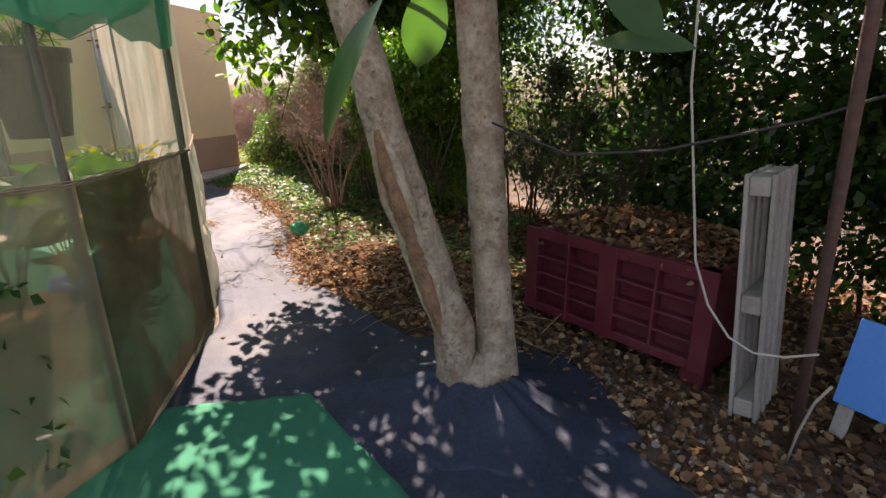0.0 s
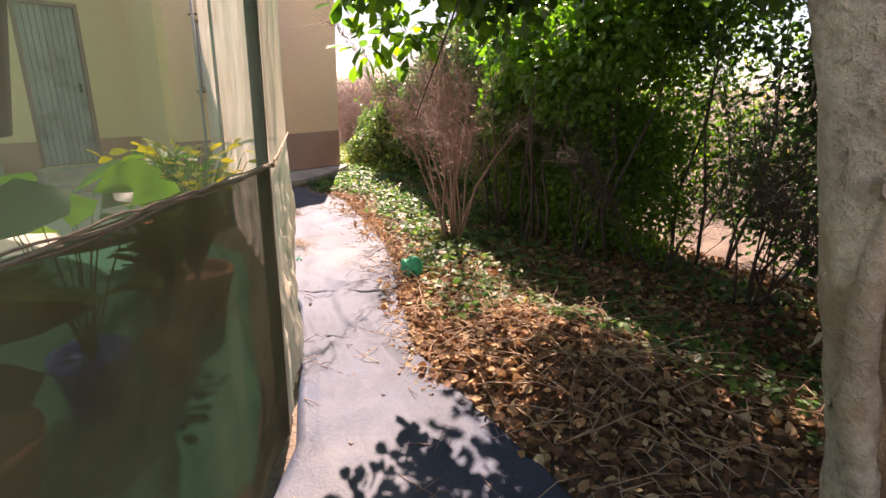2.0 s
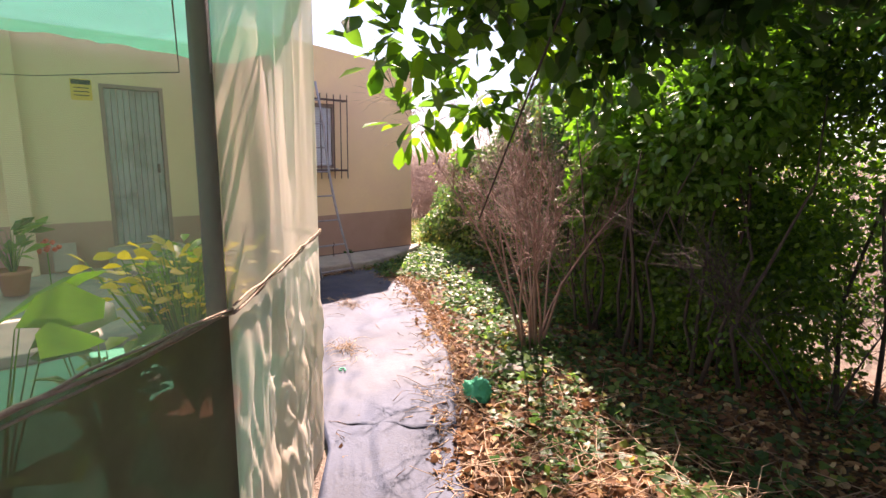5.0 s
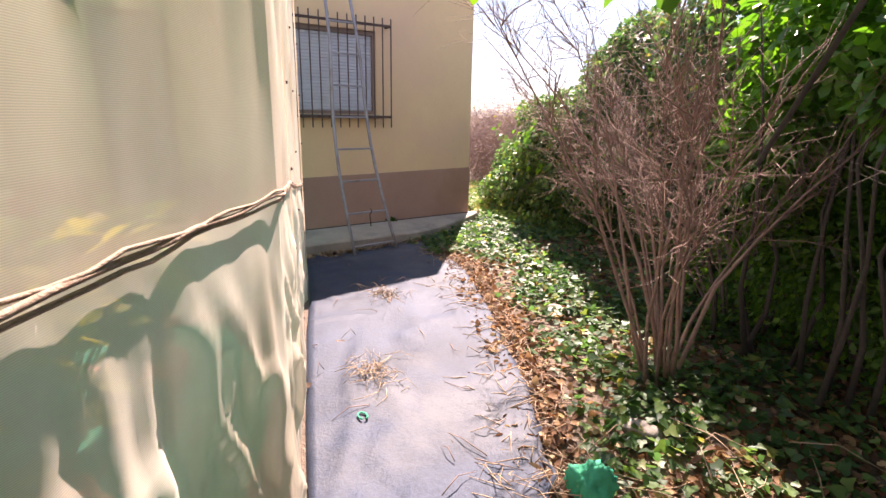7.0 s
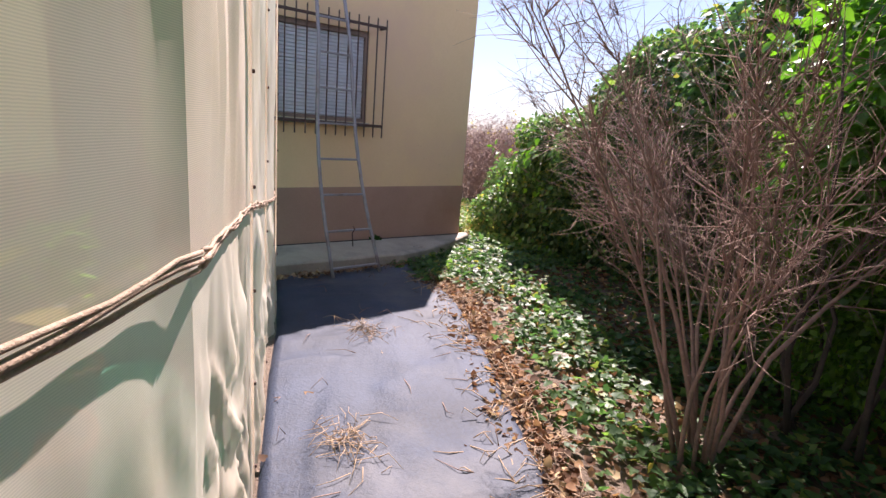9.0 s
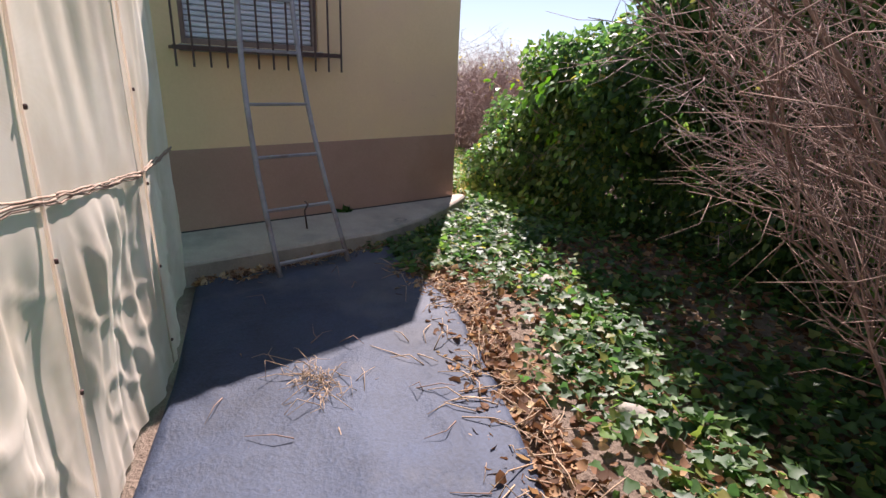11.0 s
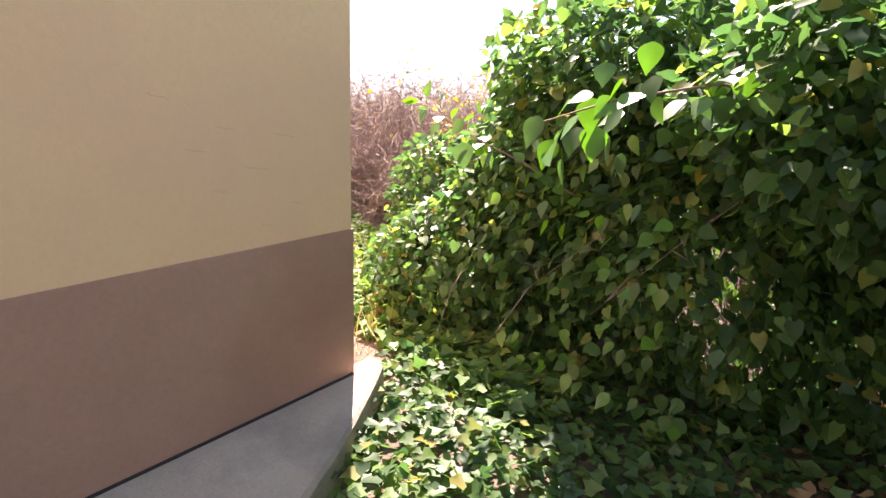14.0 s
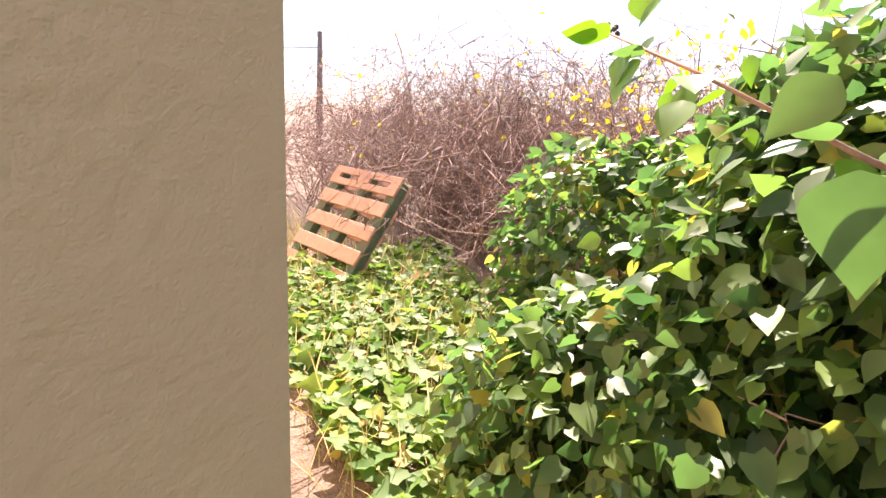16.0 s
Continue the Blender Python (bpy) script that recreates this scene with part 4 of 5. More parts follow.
# ivy-covered hedge beside the house corner
ivy_blobs = [((-7.2, 7.35, 1.2), (0.75, 0.5, 0.5)), ((-7.7, 7.65, 0.75), (0.7, 0.4, 0.8)), ((-8.5, 7.95, 0.75), (0.6, 0.5, 0.75)), ((-6.1, 7.05, 1.7), (0.8, 0.55, 0.6)), ((-9.3, 8.4, 0.55), (0.6, 0.5, 0.6)), ((-5.3, 6.7, 1.8), (0.6, 0.5, 0.8)),
             ((-8.1, 7.7, 1.25), (0.6, 0.45, 0.4)), ((-8.8, 8.1, 0.9), (0.5, 0.45, 0.45)), ((-6.6, 7.75, 0.8), (0.9, 0.35, 0.85)), ((-5.6, 7.3, 1.1), (0.8, 0.35, 1.1)), ((-6.6, 7.2, 1.85), (0.5, 0.4, 0.3)), ((-9.0, 7.75, 0.3), (0.5, 0.35, 0.35)), ((-6.2, 8.1, 1.0), (1.3, 0.35, 1.1)), ((-5.2, 7.7, 1.2), (0.9, 0.3, 1.2))]
hedge("ivy_hedge", ivy_blobs, 82000, HEART, L_IVY, (0.035, 0.075), "tall bank of dark green ivy beside the house corner", stems=2, seed=3.1, shell=0.4, down=0.7, upface=0.4, stem_mat=M_TWIG, back=0.5)
hedge("shrub", [((-1.9, 5.7, 1.7), (0.8, 0.35, 0.9)), ((-1.2, 5.4, 2.3), (0.7, 0.4, 0.8)), ((-2.6, 5.8, 2.4), (0.7, 0.4, 0.6)), ((-1.4, 5.5, 0.6), (1.0, 0.4, 0.6)), ((-0.8, 5.2, 2.9), (0.9, 0.5, 0.7)), ((-0.4, 5.0, 0.7), (0.9, 0.4, 0.7)), ((-1.6, 5.6, 1.2), (0.8, 0.35, 0.7)), ((-2.2, 6.6, 0.8), (1.2, 0.4, 0.9)), ((-0.8, 6.2, 0.8), (1.0, 0.4, 0.9))], 26000, SMALL, L_TREE, (0.04, 0.08), "thin dark shrub with gaps between hedge sections", "shrub", stems=10, seed=5.0, shell=1.0)


# ---- ground litter and ivy carpet ----
def scatter_ground(name, n, inside, shape, material, size, label, cat, zlift=(0.0, 0.03), flat=0.5, heap=None):
    pts = []
    while len(pts) < n:
        q = RNG.uniform((-12.0, 1.0), (2.5, 9.5), (4000, 2))
        for x, y in q:
            w = inside(x, y)
            if w > 0 and RNG.random() < w:
                pts.append((x, y))
                if len(pts) >= n:
                    break
    p2 = np.array(pts)
    z = np.array([max(ground_z(x, y), -0.03) + (heap(x, y) if heap else 0) for x, y in pts]) + RNG.uniform(*zlift, n)
    pos = np.c_[p2, z]
    al = RNG.normal(size=(n, 3)) * np.array([1, 1, 0.25])
    fc = np.array([0, 0, 1.0]) + RNG.normal(size=(n, 3)) * flat
    ob = part(name, leaf_mesh(name, shape, pos, al, fc, RNG.uniform(*size, n)), material)
    return tagged(ob, label, cat, kind="stuff")


EDGE = [(1.4, 1.2), (-0.3, 2.2), (-2.0, 2.62), (-3.35, 3.05), (-4.95, 4.32), (-6.1, 4.95), (-6.9, 5.33), (-8.01, 5.55)]


def edge_y(x):
    return float(np.interp(x, [e[0] for e in EDGE][::-1], [e[1] for e in EDGE][::-1]))


def heap(x, y):
    return 0.20 * math.exp(-(((x + 2.5) / 0.8) ** 2 + ((y - 3.6) / 0.55) ** 2)) + 0.10 * math.exp(-(((x + 1.4) / 0.7) ** 2 + ((y - 3.5) / 0.6) ** 2))


def in_litter(x, y):
    d = y - edge_y(x)
    if d < -0.05 or x < -7.4 or x > 1.6 or d > 3.6:
        return 0
    w = min(1, (d + 0.1) / 0.25)
    return w * (1.0 if x > -4.2 else 0.35) * (0.5 + 0.5 * math.exp(-((x + 2.5) ** 2 + (y - 3.6) ** 2)))


def in_ivy(x, y):
    d = y - edge_y(x)
    if x < -7.4:
        if x < kerb_x(y) - 0.04 or y > 7.6:
            return 0
        return 1.0 if 5.35 < y else 0
    if d < 0.12 or d > 3.2 or x > 0.2 or (x > -3.3 and d < 0.9):
        return 0
    n_ = noise.noise((x * 1.1, y * 1.1, 4))
    return max(0, min(1, (d - 0.1) * 2.2)) * (1.0 if n_ > -0.1 else 0.25) * (0.5 if x > -4.3 else 1)


def in_ivy_far(x, y):
    if x > -8.0 or x < -11.6 or y < CY + 0.40 + 0.18 * (-8.7 - x):
        return 0
    return 1.0 if y < 7.6 + 0.45 * (-8.7 - x) + 0.3 else 0


# banked soil under the leaf heap
lm = grid_mesh("leaf_heap", list(np.arange(-5.2, 1.2, 0.12)), list(np.arange(2.2, 5.6, 0.12)), lambda x, y: (heap(x, y) - 0.045 + 0.02 * noise.noise((x * 3, y * 3, 0))) if y > edge_y(x) + 0.12 else -0.08)
tagged(part("leaf_heap", lm, M_SOIL, smooth=True), "low mound of brown soil under the dead leaves", "soil", kind="stuff")
scatter_ground("dead_leaves", 32000, in_litter, DEAD, L_LITTER, (0.025, 0.07), "brown curled dead leaves in a heap beside the path", "leaves", (0.0, 0.05), 0.6, heap)
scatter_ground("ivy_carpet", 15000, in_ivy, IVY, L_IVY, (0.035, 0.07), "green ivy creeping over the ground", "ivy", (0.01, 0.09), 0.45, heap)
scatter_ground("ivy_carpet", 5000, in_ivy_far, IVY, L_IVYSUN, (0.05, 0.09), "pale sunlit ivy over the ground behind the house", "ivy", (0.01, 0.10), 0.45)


# ---- crate ----
def crate():
    c = empty("crate", -0.64, 3.03, 0, "maroon plastic bin crate with moulded ribs, heaped with dead leaves", "crate")
    c.rotation_euler = (0, 0, math.atan2(2.83 - 3.22, -0.10 + 1.22))
    L, D, H = 0.64, 0.85, 0.70
    part("base", bm_box((-L, 0.0, 0.10), (L, D, 0.14), 0.01), M_CRATE, c)
    for x in (-L + 0.02, L - 0.16):
        for y in (0.02, D - 0.16):
            part("foot", bm_box((x, y, -0.02), (x + 0.14, y + 0.14, 0.10), 0.012), M_CRATE, c)
    for y in (0.045, D - 0.03):
        part("side_panel", bm_box((-L + 0.03, y, 0.10), (L - 0.03, y + 0.018, H), 0.004), M_CRATE, c)
    for x in (-L, L - 0.03):
        part("end_panel", bm_box((x, 0.03, 0.10), (x + 0.03, D - 0.03, H), 0.004), M_CRATE, c)
    for z, t in ((0.10, 0.06), (0.255, 0.02), (0.37, 0.02), (0.49, 0.02), (H - 0.075, 0.075)):
        part("rib", bm_box((-L, -0.022, z), (L, 0.044, z + t), 0.005), M_CRATE, c)
    for x, t in ((-L, 0.10), (-0.30, 0.018), (-0.06, 0.12), (0.30, 0.018), (L - 0.10, 0.10)):
        part("rib", bm_box((x, -0.03, 0.10), (x + t, 0.044, H), 0.005), M_CRATE, c)
    return c


cr = crate()
n = 3000
q = np.c_[RNG.uniform(-0.6, 0.6, n), RNG.uniform(0.0, 0.85, n), np.zeros(n)]
q[:, 2] = 0.58 + 0.16 * np.exp(-((q[:, 0] / 0.5) ** 2 + ((q[:, 1] - 0.4) / 0.35) ** 2)) + RNG.uniform(-0.05, 0.05, n)
ob = part("leaf_pile", leaf_mesh("leaf_pile", DEAD, q, RNG.normal(size=(n, 3)) * np.array([1, 1, 0.4]), np.array([0, 0, 1]) + RNG.normal(size=(n, 3)) * 0.6, RNG.uniform(0.03, 0.075, n)), L_LITTER)
ob.matrix_world = pose(-0.64, 3.03, 0.06, 0, 0, math.degrees(cr.rotation_euler.z))
tagged(ob, "dead brown leaves piled in the crate", "leaves", kind="stuff")


# ---- weathered pallet standing on end ----
def slotted(x, w, z, sh):
    """A wide board with two long hand slots cut through it."""
    b = bmesh.new()
    lo, hi = z - 0.02, z + sh + 0.02
    a0, a1 = lo + 0.36 * (hi - lo), lo + 0.64 * (hi - lo)
    bm_box((x, -w / 2, lo), (x + 0.02, w / 2, a0), 0.003, b)
    bm_box((x, -w / 2, a1), (x + 0.02, w / 2, hi), 0.003, b)
    for y0, y1 in ((-0.5, -0.38), (-0.08, 0.08), (0.38, 0.5)):
        bm_box((x + 0.0005, w * y0, a0 - 0.004), (x + 0.0195, w * y1, a1 + 0.004), 0, b)
    return b


def pallet(name, w, h, deep, nslat, m, material, label, vertical):
    p = empty(name, 0, 0, 0, label, "pallet", "wooden pallets")
    p.matrix_world = m
    if vertical:
        for x in (0.0, deep - 0.02):
            for i in range(nslat):
                s = -w / 2 + (w - 0.075) * i / (nslat - 1)
                part("slat", bm_box((x, s, 0), (x + 0.02, s + 0.06, h), 0.004), material, p)
        for z in (0.02, h / 2 - 0.05, h - 0.1):
            part("bearer", bm_box((0.022, -w / 2, z), (deep - 0.022, w / 2, z + 0.09), 0.006), material, p)
    else:
        sh = h / nslat * 0.62
        for x in (0.0, deep - 0.02):
            for i in range(nslat):
                z = (h - sh) * i / (nslat - 1)
                if i in (0, nslat - 1):
                    part("slat", slotted(x, w, z, sh), material, p)
                else:
                    part("slat", bm_box((x, -w / 2, z), (x + 0.02, w / 2, z + sh), 0.004), material, p)
        for y in (-w / 2, -0.045, w / 2 - 0.09):
            part("bearer", bm_box((0.022, y, 0.0), (deep - 0.022, y + 0.09, h), 0.006), M_GREENP, p, "bearer painted worn green")
    return p


pallet("pallet", 0.40, 1.24, 0.13, 4, pose(0.14, 2.86, -0.01, 0, -5, -14), M_GREYWOOD, "grey weathered pallet standing on end beside the crate", True)
pallet("pallet", 0.74, 0.80, 0.11, 5, pose(-11.45, 8.0, -0.03, 0, 36, 95), M_REDWOOD, "reddish wooden pallet leaning back against the brambles", False)
pallet("pallet", 0.9, 0.78, 0.11, 5, pose(-12.75, 7.95, 0.0, 0, 10, 100), M_REDWOOD, "reddish wooden pallet standing in the sun", False)

# rusty post, blue board and cords at the start
post = empty("rusty_post", 0.36, 2.49, -0.02, "leaning rusty steel post", "post")
tube("shaft", [(0, 0, 0), (-0.05, -0.19, 0.87), (-0.11, -0.41, 1.78), (-0.16, -0.6, 2.6)], 0.022, M_IRON, post, 10)
board = empty("blue_board", 0.66, 2.66, 0.17, "bright blue painted board propped beside the post", "board")
board.rotation_euler = (radians(-12), 0, radians(-30))
part("panel", bm_box((-0.18, 0, 0), (0.42, 0.02, 0.42), 0.004), M_BLUE, board)
part("batten", bm_box((-0.16, 0.021, -0.17), (-0.10, 0.06, 0.4), 0.004), M_GREYWOOD, board)
part("batten", bm_box((0.3, 0.021, -0.17), (0.36, 0.06, 0.4), 0.004), M_GREYWOOD, board)


# ---- brambles, pole and far shrubs behind the house ----
def bramble(x, y, r, h, n, label, yellow=500):
    b = empty("bramble", x, y, 0, label, "bramble")
    canes, tw = [], []
    for i in range(n):
        a, q = RNG.uniform(0, 2 * math.pi), math.sqrt(RNG.random())
        p0 = Vector((math.cos(a) * r * q, math.sin(a) * r * q, -0.02))
        top = h * math.sqrt(max(0.05, 1 - 0.85 * q * q)) * RNG.uniform(0.45, 1.08)
        turn = RNG.uniform(0, 2 * math.pi)
        d = Vector((math.cos(turn), math.sin(turn), 0)) * r * RNG.uniform(0.35, 0.9)
        pts = [p0, p0 + Vector((0, 0, top * 0.55)) + d * 0.15, p0 + Vector((0, 0, top * 0.9)) + d * 0.45, p0 + Vector((0, 0, top)) + d * 0.8, p0 + Vector((0, 0, top * 0.85)) + d * 1.15, p0 + Vector((0, 0, top * RNG.uniform(0.3, 0.65))) + d * 1.4]
        pts = [v + Vector(RNG.normal(size=3) * 0.09) for v in pts]
        canes.append((pts, [0.0045, 0.004, 0.0035, 0.003, 0.002, 0.0012]))
        for _ in range(16):
            k = RNG.integers(1, 6)
            c = pts[k - 1].lerp(pts[k], RNG.random())
            e = c + Vector(RNG.normal(size=3) * 0.17)
            tw.append(([c, (c + e) / 2 + Vector(RNG.normal(size=3) * 0.05), e], [0.0028, 0.002, 0.001]))
    tagged(tubes("cane_mass", canes, M_BRAMBLE, b, 4), kind="stuff")
    tagged(tubes("twig_mass", tw, M_BRAMBLE, b, 3), kind="stuff")
    p, u = crown_points([((0, 0, h * 0.45), (r, r, h * 0.5))], yellow, 0.5, 1.0)
    p[:, 2] = np.abs(p[:, 2])
    part("foliage", leaf_mesh("foliage", SMALL, p, droop(u, 0.3), u + RNG.normal(size=u.shape) * 0.5, RNG.uniform(0.03, 0.07, yellow)), L_YELLOW, b)
    return b


bramble(-12.9, 10.3, 1.6, 1.75, 420, "tall tangle of dry reddish bramble canes", 260)
bramble(-11.3, 10.6, 1.4, 1.75, 420, "dry pinkish bramble thicket behind the ivy", 200)
bramble(-9.9, 10.2, 1.2, 1.6, 300, "bramble thicket with yellowing leaves", 1700)
bramble(-8.2, 9.7, 1.3, 1.75, 260, "bramble thicket with a few yellow leaves", 300)
for bx, by, bh in ((-1.2, 9.5, 2.0), (-3.6, 9.8, 2.1), (1.6, 8.2, 2.0), (3.6, 5.6, 2.0), (-16, 13.5, 1.3), (-24, 17, 1.3), (-6.5, 9.6, 1.9), (-19, 17, 1.6)):
    bramble(bx, by, 1.7, bh, 140, "far dry bramble thicket", 500)

pole = empty("utility_pole", -21.9, 13.3, -0.1, "old wooden utility pole with a single wire", "utility pole")
tube("shaft", [(0, 0, 0), (0.02, 0, 1.5), (0.05, 0, 3.0)], [0.10, 0.09, 0.07], M_POLE, pole, 10)
tube("wire", [(0.05, 0, 2.6), (-9, -7, 2.3), (-20, -16, 2.6)], 0.012, M_POSTB, pole, 4)
tube("insulator", [(0.05, -0.06, 2.85), (0.05, -0.06, 2.98)], 0.03, M_CONC, pole, 8)

# dry grass behind the house
n = 5000
gx = np.c_[RNG.uniform(-13.0, -9.0, n), RNG.uniform(6.9, 10.5, n)]
gx = gx[(gx[:, 1] > 6.95) & (np.abs(gx[:, 1] - 7.45 - 0.28 * (-8.7 - gx[:, 0])) < 0.55)]
gp = np.c_[gx, np.full(len(gx), -0.03)]
tagged(part("dry_grass", leaf_mesh("dry_grass", BLADE, gp, np.array([0, 0, 1]) + RNG.normal(size=gp.shape) * 0.45, RNG.normal(size=gp.shape), RNG.uniform(0.08, 0.28, len(gp))), L_GRASS), "short dry grass and weeds on sandy soil", "grass", kind="stuff")

# ---- large ivy sprays close to the path's end ----
spray = empty("ivy_spray", -8.05, 7.2, 0, "flowering ivy shoot with large pale green leaves", "ivy")
SO = Vector((8.05, -7.2, 0))
main = [Vector(p) + SO for p in ((-8.05, 7.55, 0.75), (-8.4, 7.42, 0.95), (-8.6, 7.34, 1.04), (-8.8, 7.35, 1.13), (-8.98, 7.38, 1.2))]
tube("stem", main, [0.005, 0.0045, 0.004, 0.003, 0.002], M_TWIG, spray, 6)
leaf_me = leaf_mesh("leaf", HEART_FINE, np.zeros((1, 3)), np.array([[0, 1.0, 0]]), np.array([[0, 0, 1.0]]), 1.0)
leaf_me.materials.append(L_BRIGHT)
leaf_dk = leaf_mesh("leaf", HEART_FINE, np.zeros((1, 3)), np.array([[0, 1.0, 0]]), np.array([[0, 0, 1.0]]), 1.0)
leaf_dk.materials.append(L_IVY)


def leaf_at(me, parent, pos, along, face, size):
    y = Vector(along).normalized()
    z = Vector(face)
    z = (z - y * z.dot(y)).normalized()
    x = y.cross(z)
    ob = part("leaf", me, None, parent)
    ob.matrix_basis = Matrix.Translation(pos) @ Matrix((x, y, z)).transposed().to_4x4() @ Matrix.Scale(size, 4)
    return ob


for i in range(40):
    k = RNG.integers(1, 5)
    s = main[k - 1].lerp(main[k], RNG.random())
    d = Vector(RNG.normal(size=3) * 0.6) + Vector((-0.1, -0.5, -0.5))
    leaf_at(leaf_me if i % 3 else leaf_dk, spray, s + d * 0.02, d, Vector((-0.3, -0.5, 0.7)) + Vector(RNG.normal(size=3) * 0.35), RNG.uniform(0.05, 0.085))
for i in range(260):
    t = RNG.uniform(0.3, 1.0)
    c = Vector((-6.9 - 2.0 * t, 6.95 + 0.75 * t, 0)) + SO
    ang = RNG.uniform(-0.2, 1.2)
    pos = c + Vector((-0.05 + RNG.normal() * 0.1, -0.02 + RNG.normal() * 0.06 + 0.3 * max(0, ang - 0.7), 0.25 + ang * 1.05 - 0.25 * t))
    pos.z = max(pos.z, 0.12)
    d = Vector((-0.25, -0.45, -0.9)) + Vector(RNG.normal(size=3) * 0.4)
    leaf_at(leaf_dk if RNG.random() < 0.6 else leaf_me, spray, pos, d, Vector((-0.45, -0.6, 0.55)) + Vector(RNG.normal(size=3) * 0.35), RNG.uniform(0.05, 0.085))
leaf_at(leaf_dk, spray, Vector((-8.57, 7.20, 1.03)) + SO, (0.05, -0.05, -0.17), (0.3, -0.9, 0.2), 0.12)
leaf_at(leaf_dk, spray, Vector((-8.62, 7.27, 1.12)) + SO, (-0.12, -0.06, -0.15), (0.1, -0.8, 0.5), 0.09)
shoot = [Vector(p) + SO for p in ((-7.35, 7.25, 1.20), (-7.6, 7.05, 1.25), (-7.85, 6.96, 1.20), (-8.1, 6.95, 1.12))]
tube("stem", shoot, [0.005, 0.0045, 0.0035, 0.002], M_TWIG, spray, 6)
for i in range(54):
    k = RNG.integers(1, 4)
    c = shoot[k - 1].lerp(shoot[k], RNG.random()) + Vector((RNG.normal() * 0.05, RNG.normal() * 0.04, RNG.normal() * 0.07))
    d = Vector((-0.15, -0.35, -0.8)) + Vector(RNG.normal(size=3) * 0.35)
    leaf_at(leaf_dk if i % 2 else leaf_me, spray, c, d, Vector((-0.3, -0.5, 0.75)) + Vector(RNG.normal(size=3) * 0.35), RNG.uniform(0.075, 0.115))
berries = [main[4] + Vector((-0.012 * math.cos(k * 0.9), 0.012 * math.sin(k * 0.9), 0.006 * (k % 3))) for k in range(7)]
bb = bmesh.new()
for q in berries:
    bmesh.ops.create_icosphere(bb, subdivisions=1, radius=0.005, matrix=Matrix.Translation(q))
part("berry_cluster", bb, M_DARKTWIG, spray)

# ---- big leaves hanging near the start of the path ----
near = empty("low_branch", -0.36, 0.5, 1.74, "low branch with large smooth dark green leaves", "branch")
big = leaf_mesh("leaf", OVAL_FINE, np.zeros((1, 3)), np.array([[0, 1.0, 0]]), np.array([[0, 0, 1.0]]), 1.0)
big.materials.append(L_TREE)
for pos, al, fc, s in (((-0.01, 0.0, 0.0), (-0.5, -0.35, -0.9), (-0.5, -0.8, 0.3), 0.175), ((0.04, 0.03, 0.02), (-0.25, -0.1, -0.9), (0.4, -0.8, 0.2), 0.10), ((0.14, 0.26, 0.03), (0.15, 0.0, -0.9), (-0.9, -0.3, 0.1), 0.08), ((0.12, 0.36, -0.04), (0.9, 0.1, 0.05), (0, -0.5, 0.9), 0.15), ((0.14, 0.3, 0.04), (0.7, 0.1, -0.5), (0.2, -0.7, 0.5), 0.12)):
    leaf_at(big, near, Vector(pos), al, fc, s)
tube("twig", [(-0.3, 1.3, 0.95), (0.02, 0.7, 0.3), (0.14, 0.32, 0.05), (-0.01, 0.0, 0.0)], [0.012, 0.007, 0.004, 0.003], M_DARKTWIG, near, 6)

# ---- cords and cables ----
cab = empty("black_cable", 0, 0, 0, "black cable strung between tree and post", "cable")
cab.location = (-1.0, 2.1, 1.45)
tube("strand", [(0.0, 0.0, 0.02), (0.35, 0.0, -0.10), (0.7, 0.05, -0.07), (1.15, 0.12, 0.05), (1.75, 0.15, 0.3)], 0.006, M_POSTB, cab, 6)
cord = empty("rope", 0.0, 0.0, 0, "pale rope hanging down to the rusty post", "rope")
tube("strand", [(-0.28, 2.36, 2.5), (-0.24, 2.29, 1.62), (-0.18, 2.24, 1.25), (-0.13, 2.18, 0.95), (-0.06, 2.15, 0.78), (0.03, 2.13, 0.67), (0.12, 2.12, 0.63), (0.22, 2.12, 0.64), (0.32, 2.12, 0.68)], 0.005, M_ROPE, cord, 8)
hose = empty("hose", 0.34, 2.42, -0.02, "curved stiff hose end stuck in the gravel", "hose")
tube("pipe", [(0.0, 0.0, 0.0), (0.01, -0.05, 0.2), (0.03, -0.12, 0.4), (0.06, -0.18, 0.52)], 0.006, M_ROPE, hose, 8)

# ---- pebbles before the crate ----
peb = bmesh.new()
bmesh.ops.create_icosphere(peb, subdivisions=1, radius=1.0)
for v in peb.verts:
    v.co *= 1 + 0.22 * noise.noise(v.co * 1.7)
peb_me = bpy.data.meshes.new("pebble")
peb.to_mesh(peb_me)
peb.free()
peb_me.materials.append(M_STONE)
gravel = empty("gravel", -0.2, 2.4, 0, "pale pebbles scattered over dark soil before the crate", "gravel", kind="stuff")
for i in range(300):
    x = RNG.uniform(-1.0, 1.1)
    y = edge_y(x) + 0.05 + abs(RNG.normal()) * 0.28
    ob = part("pebble", peb_me, None, gravel)
    s = RNG.uniform(0.008, 0.026)
    ob.matrix_basis = Matrix.Translation((x + 0.2, y - 2.4, s * 0.3 - 0.02)) @ Euler(RNG.uniform(0, 6, 3)).to_matrix().to_4x4() @ Matrix.Diagonal((s, s * RNG.uniform(0.6, 1), s * RNG.uniform(0.5, 0.8), 1))


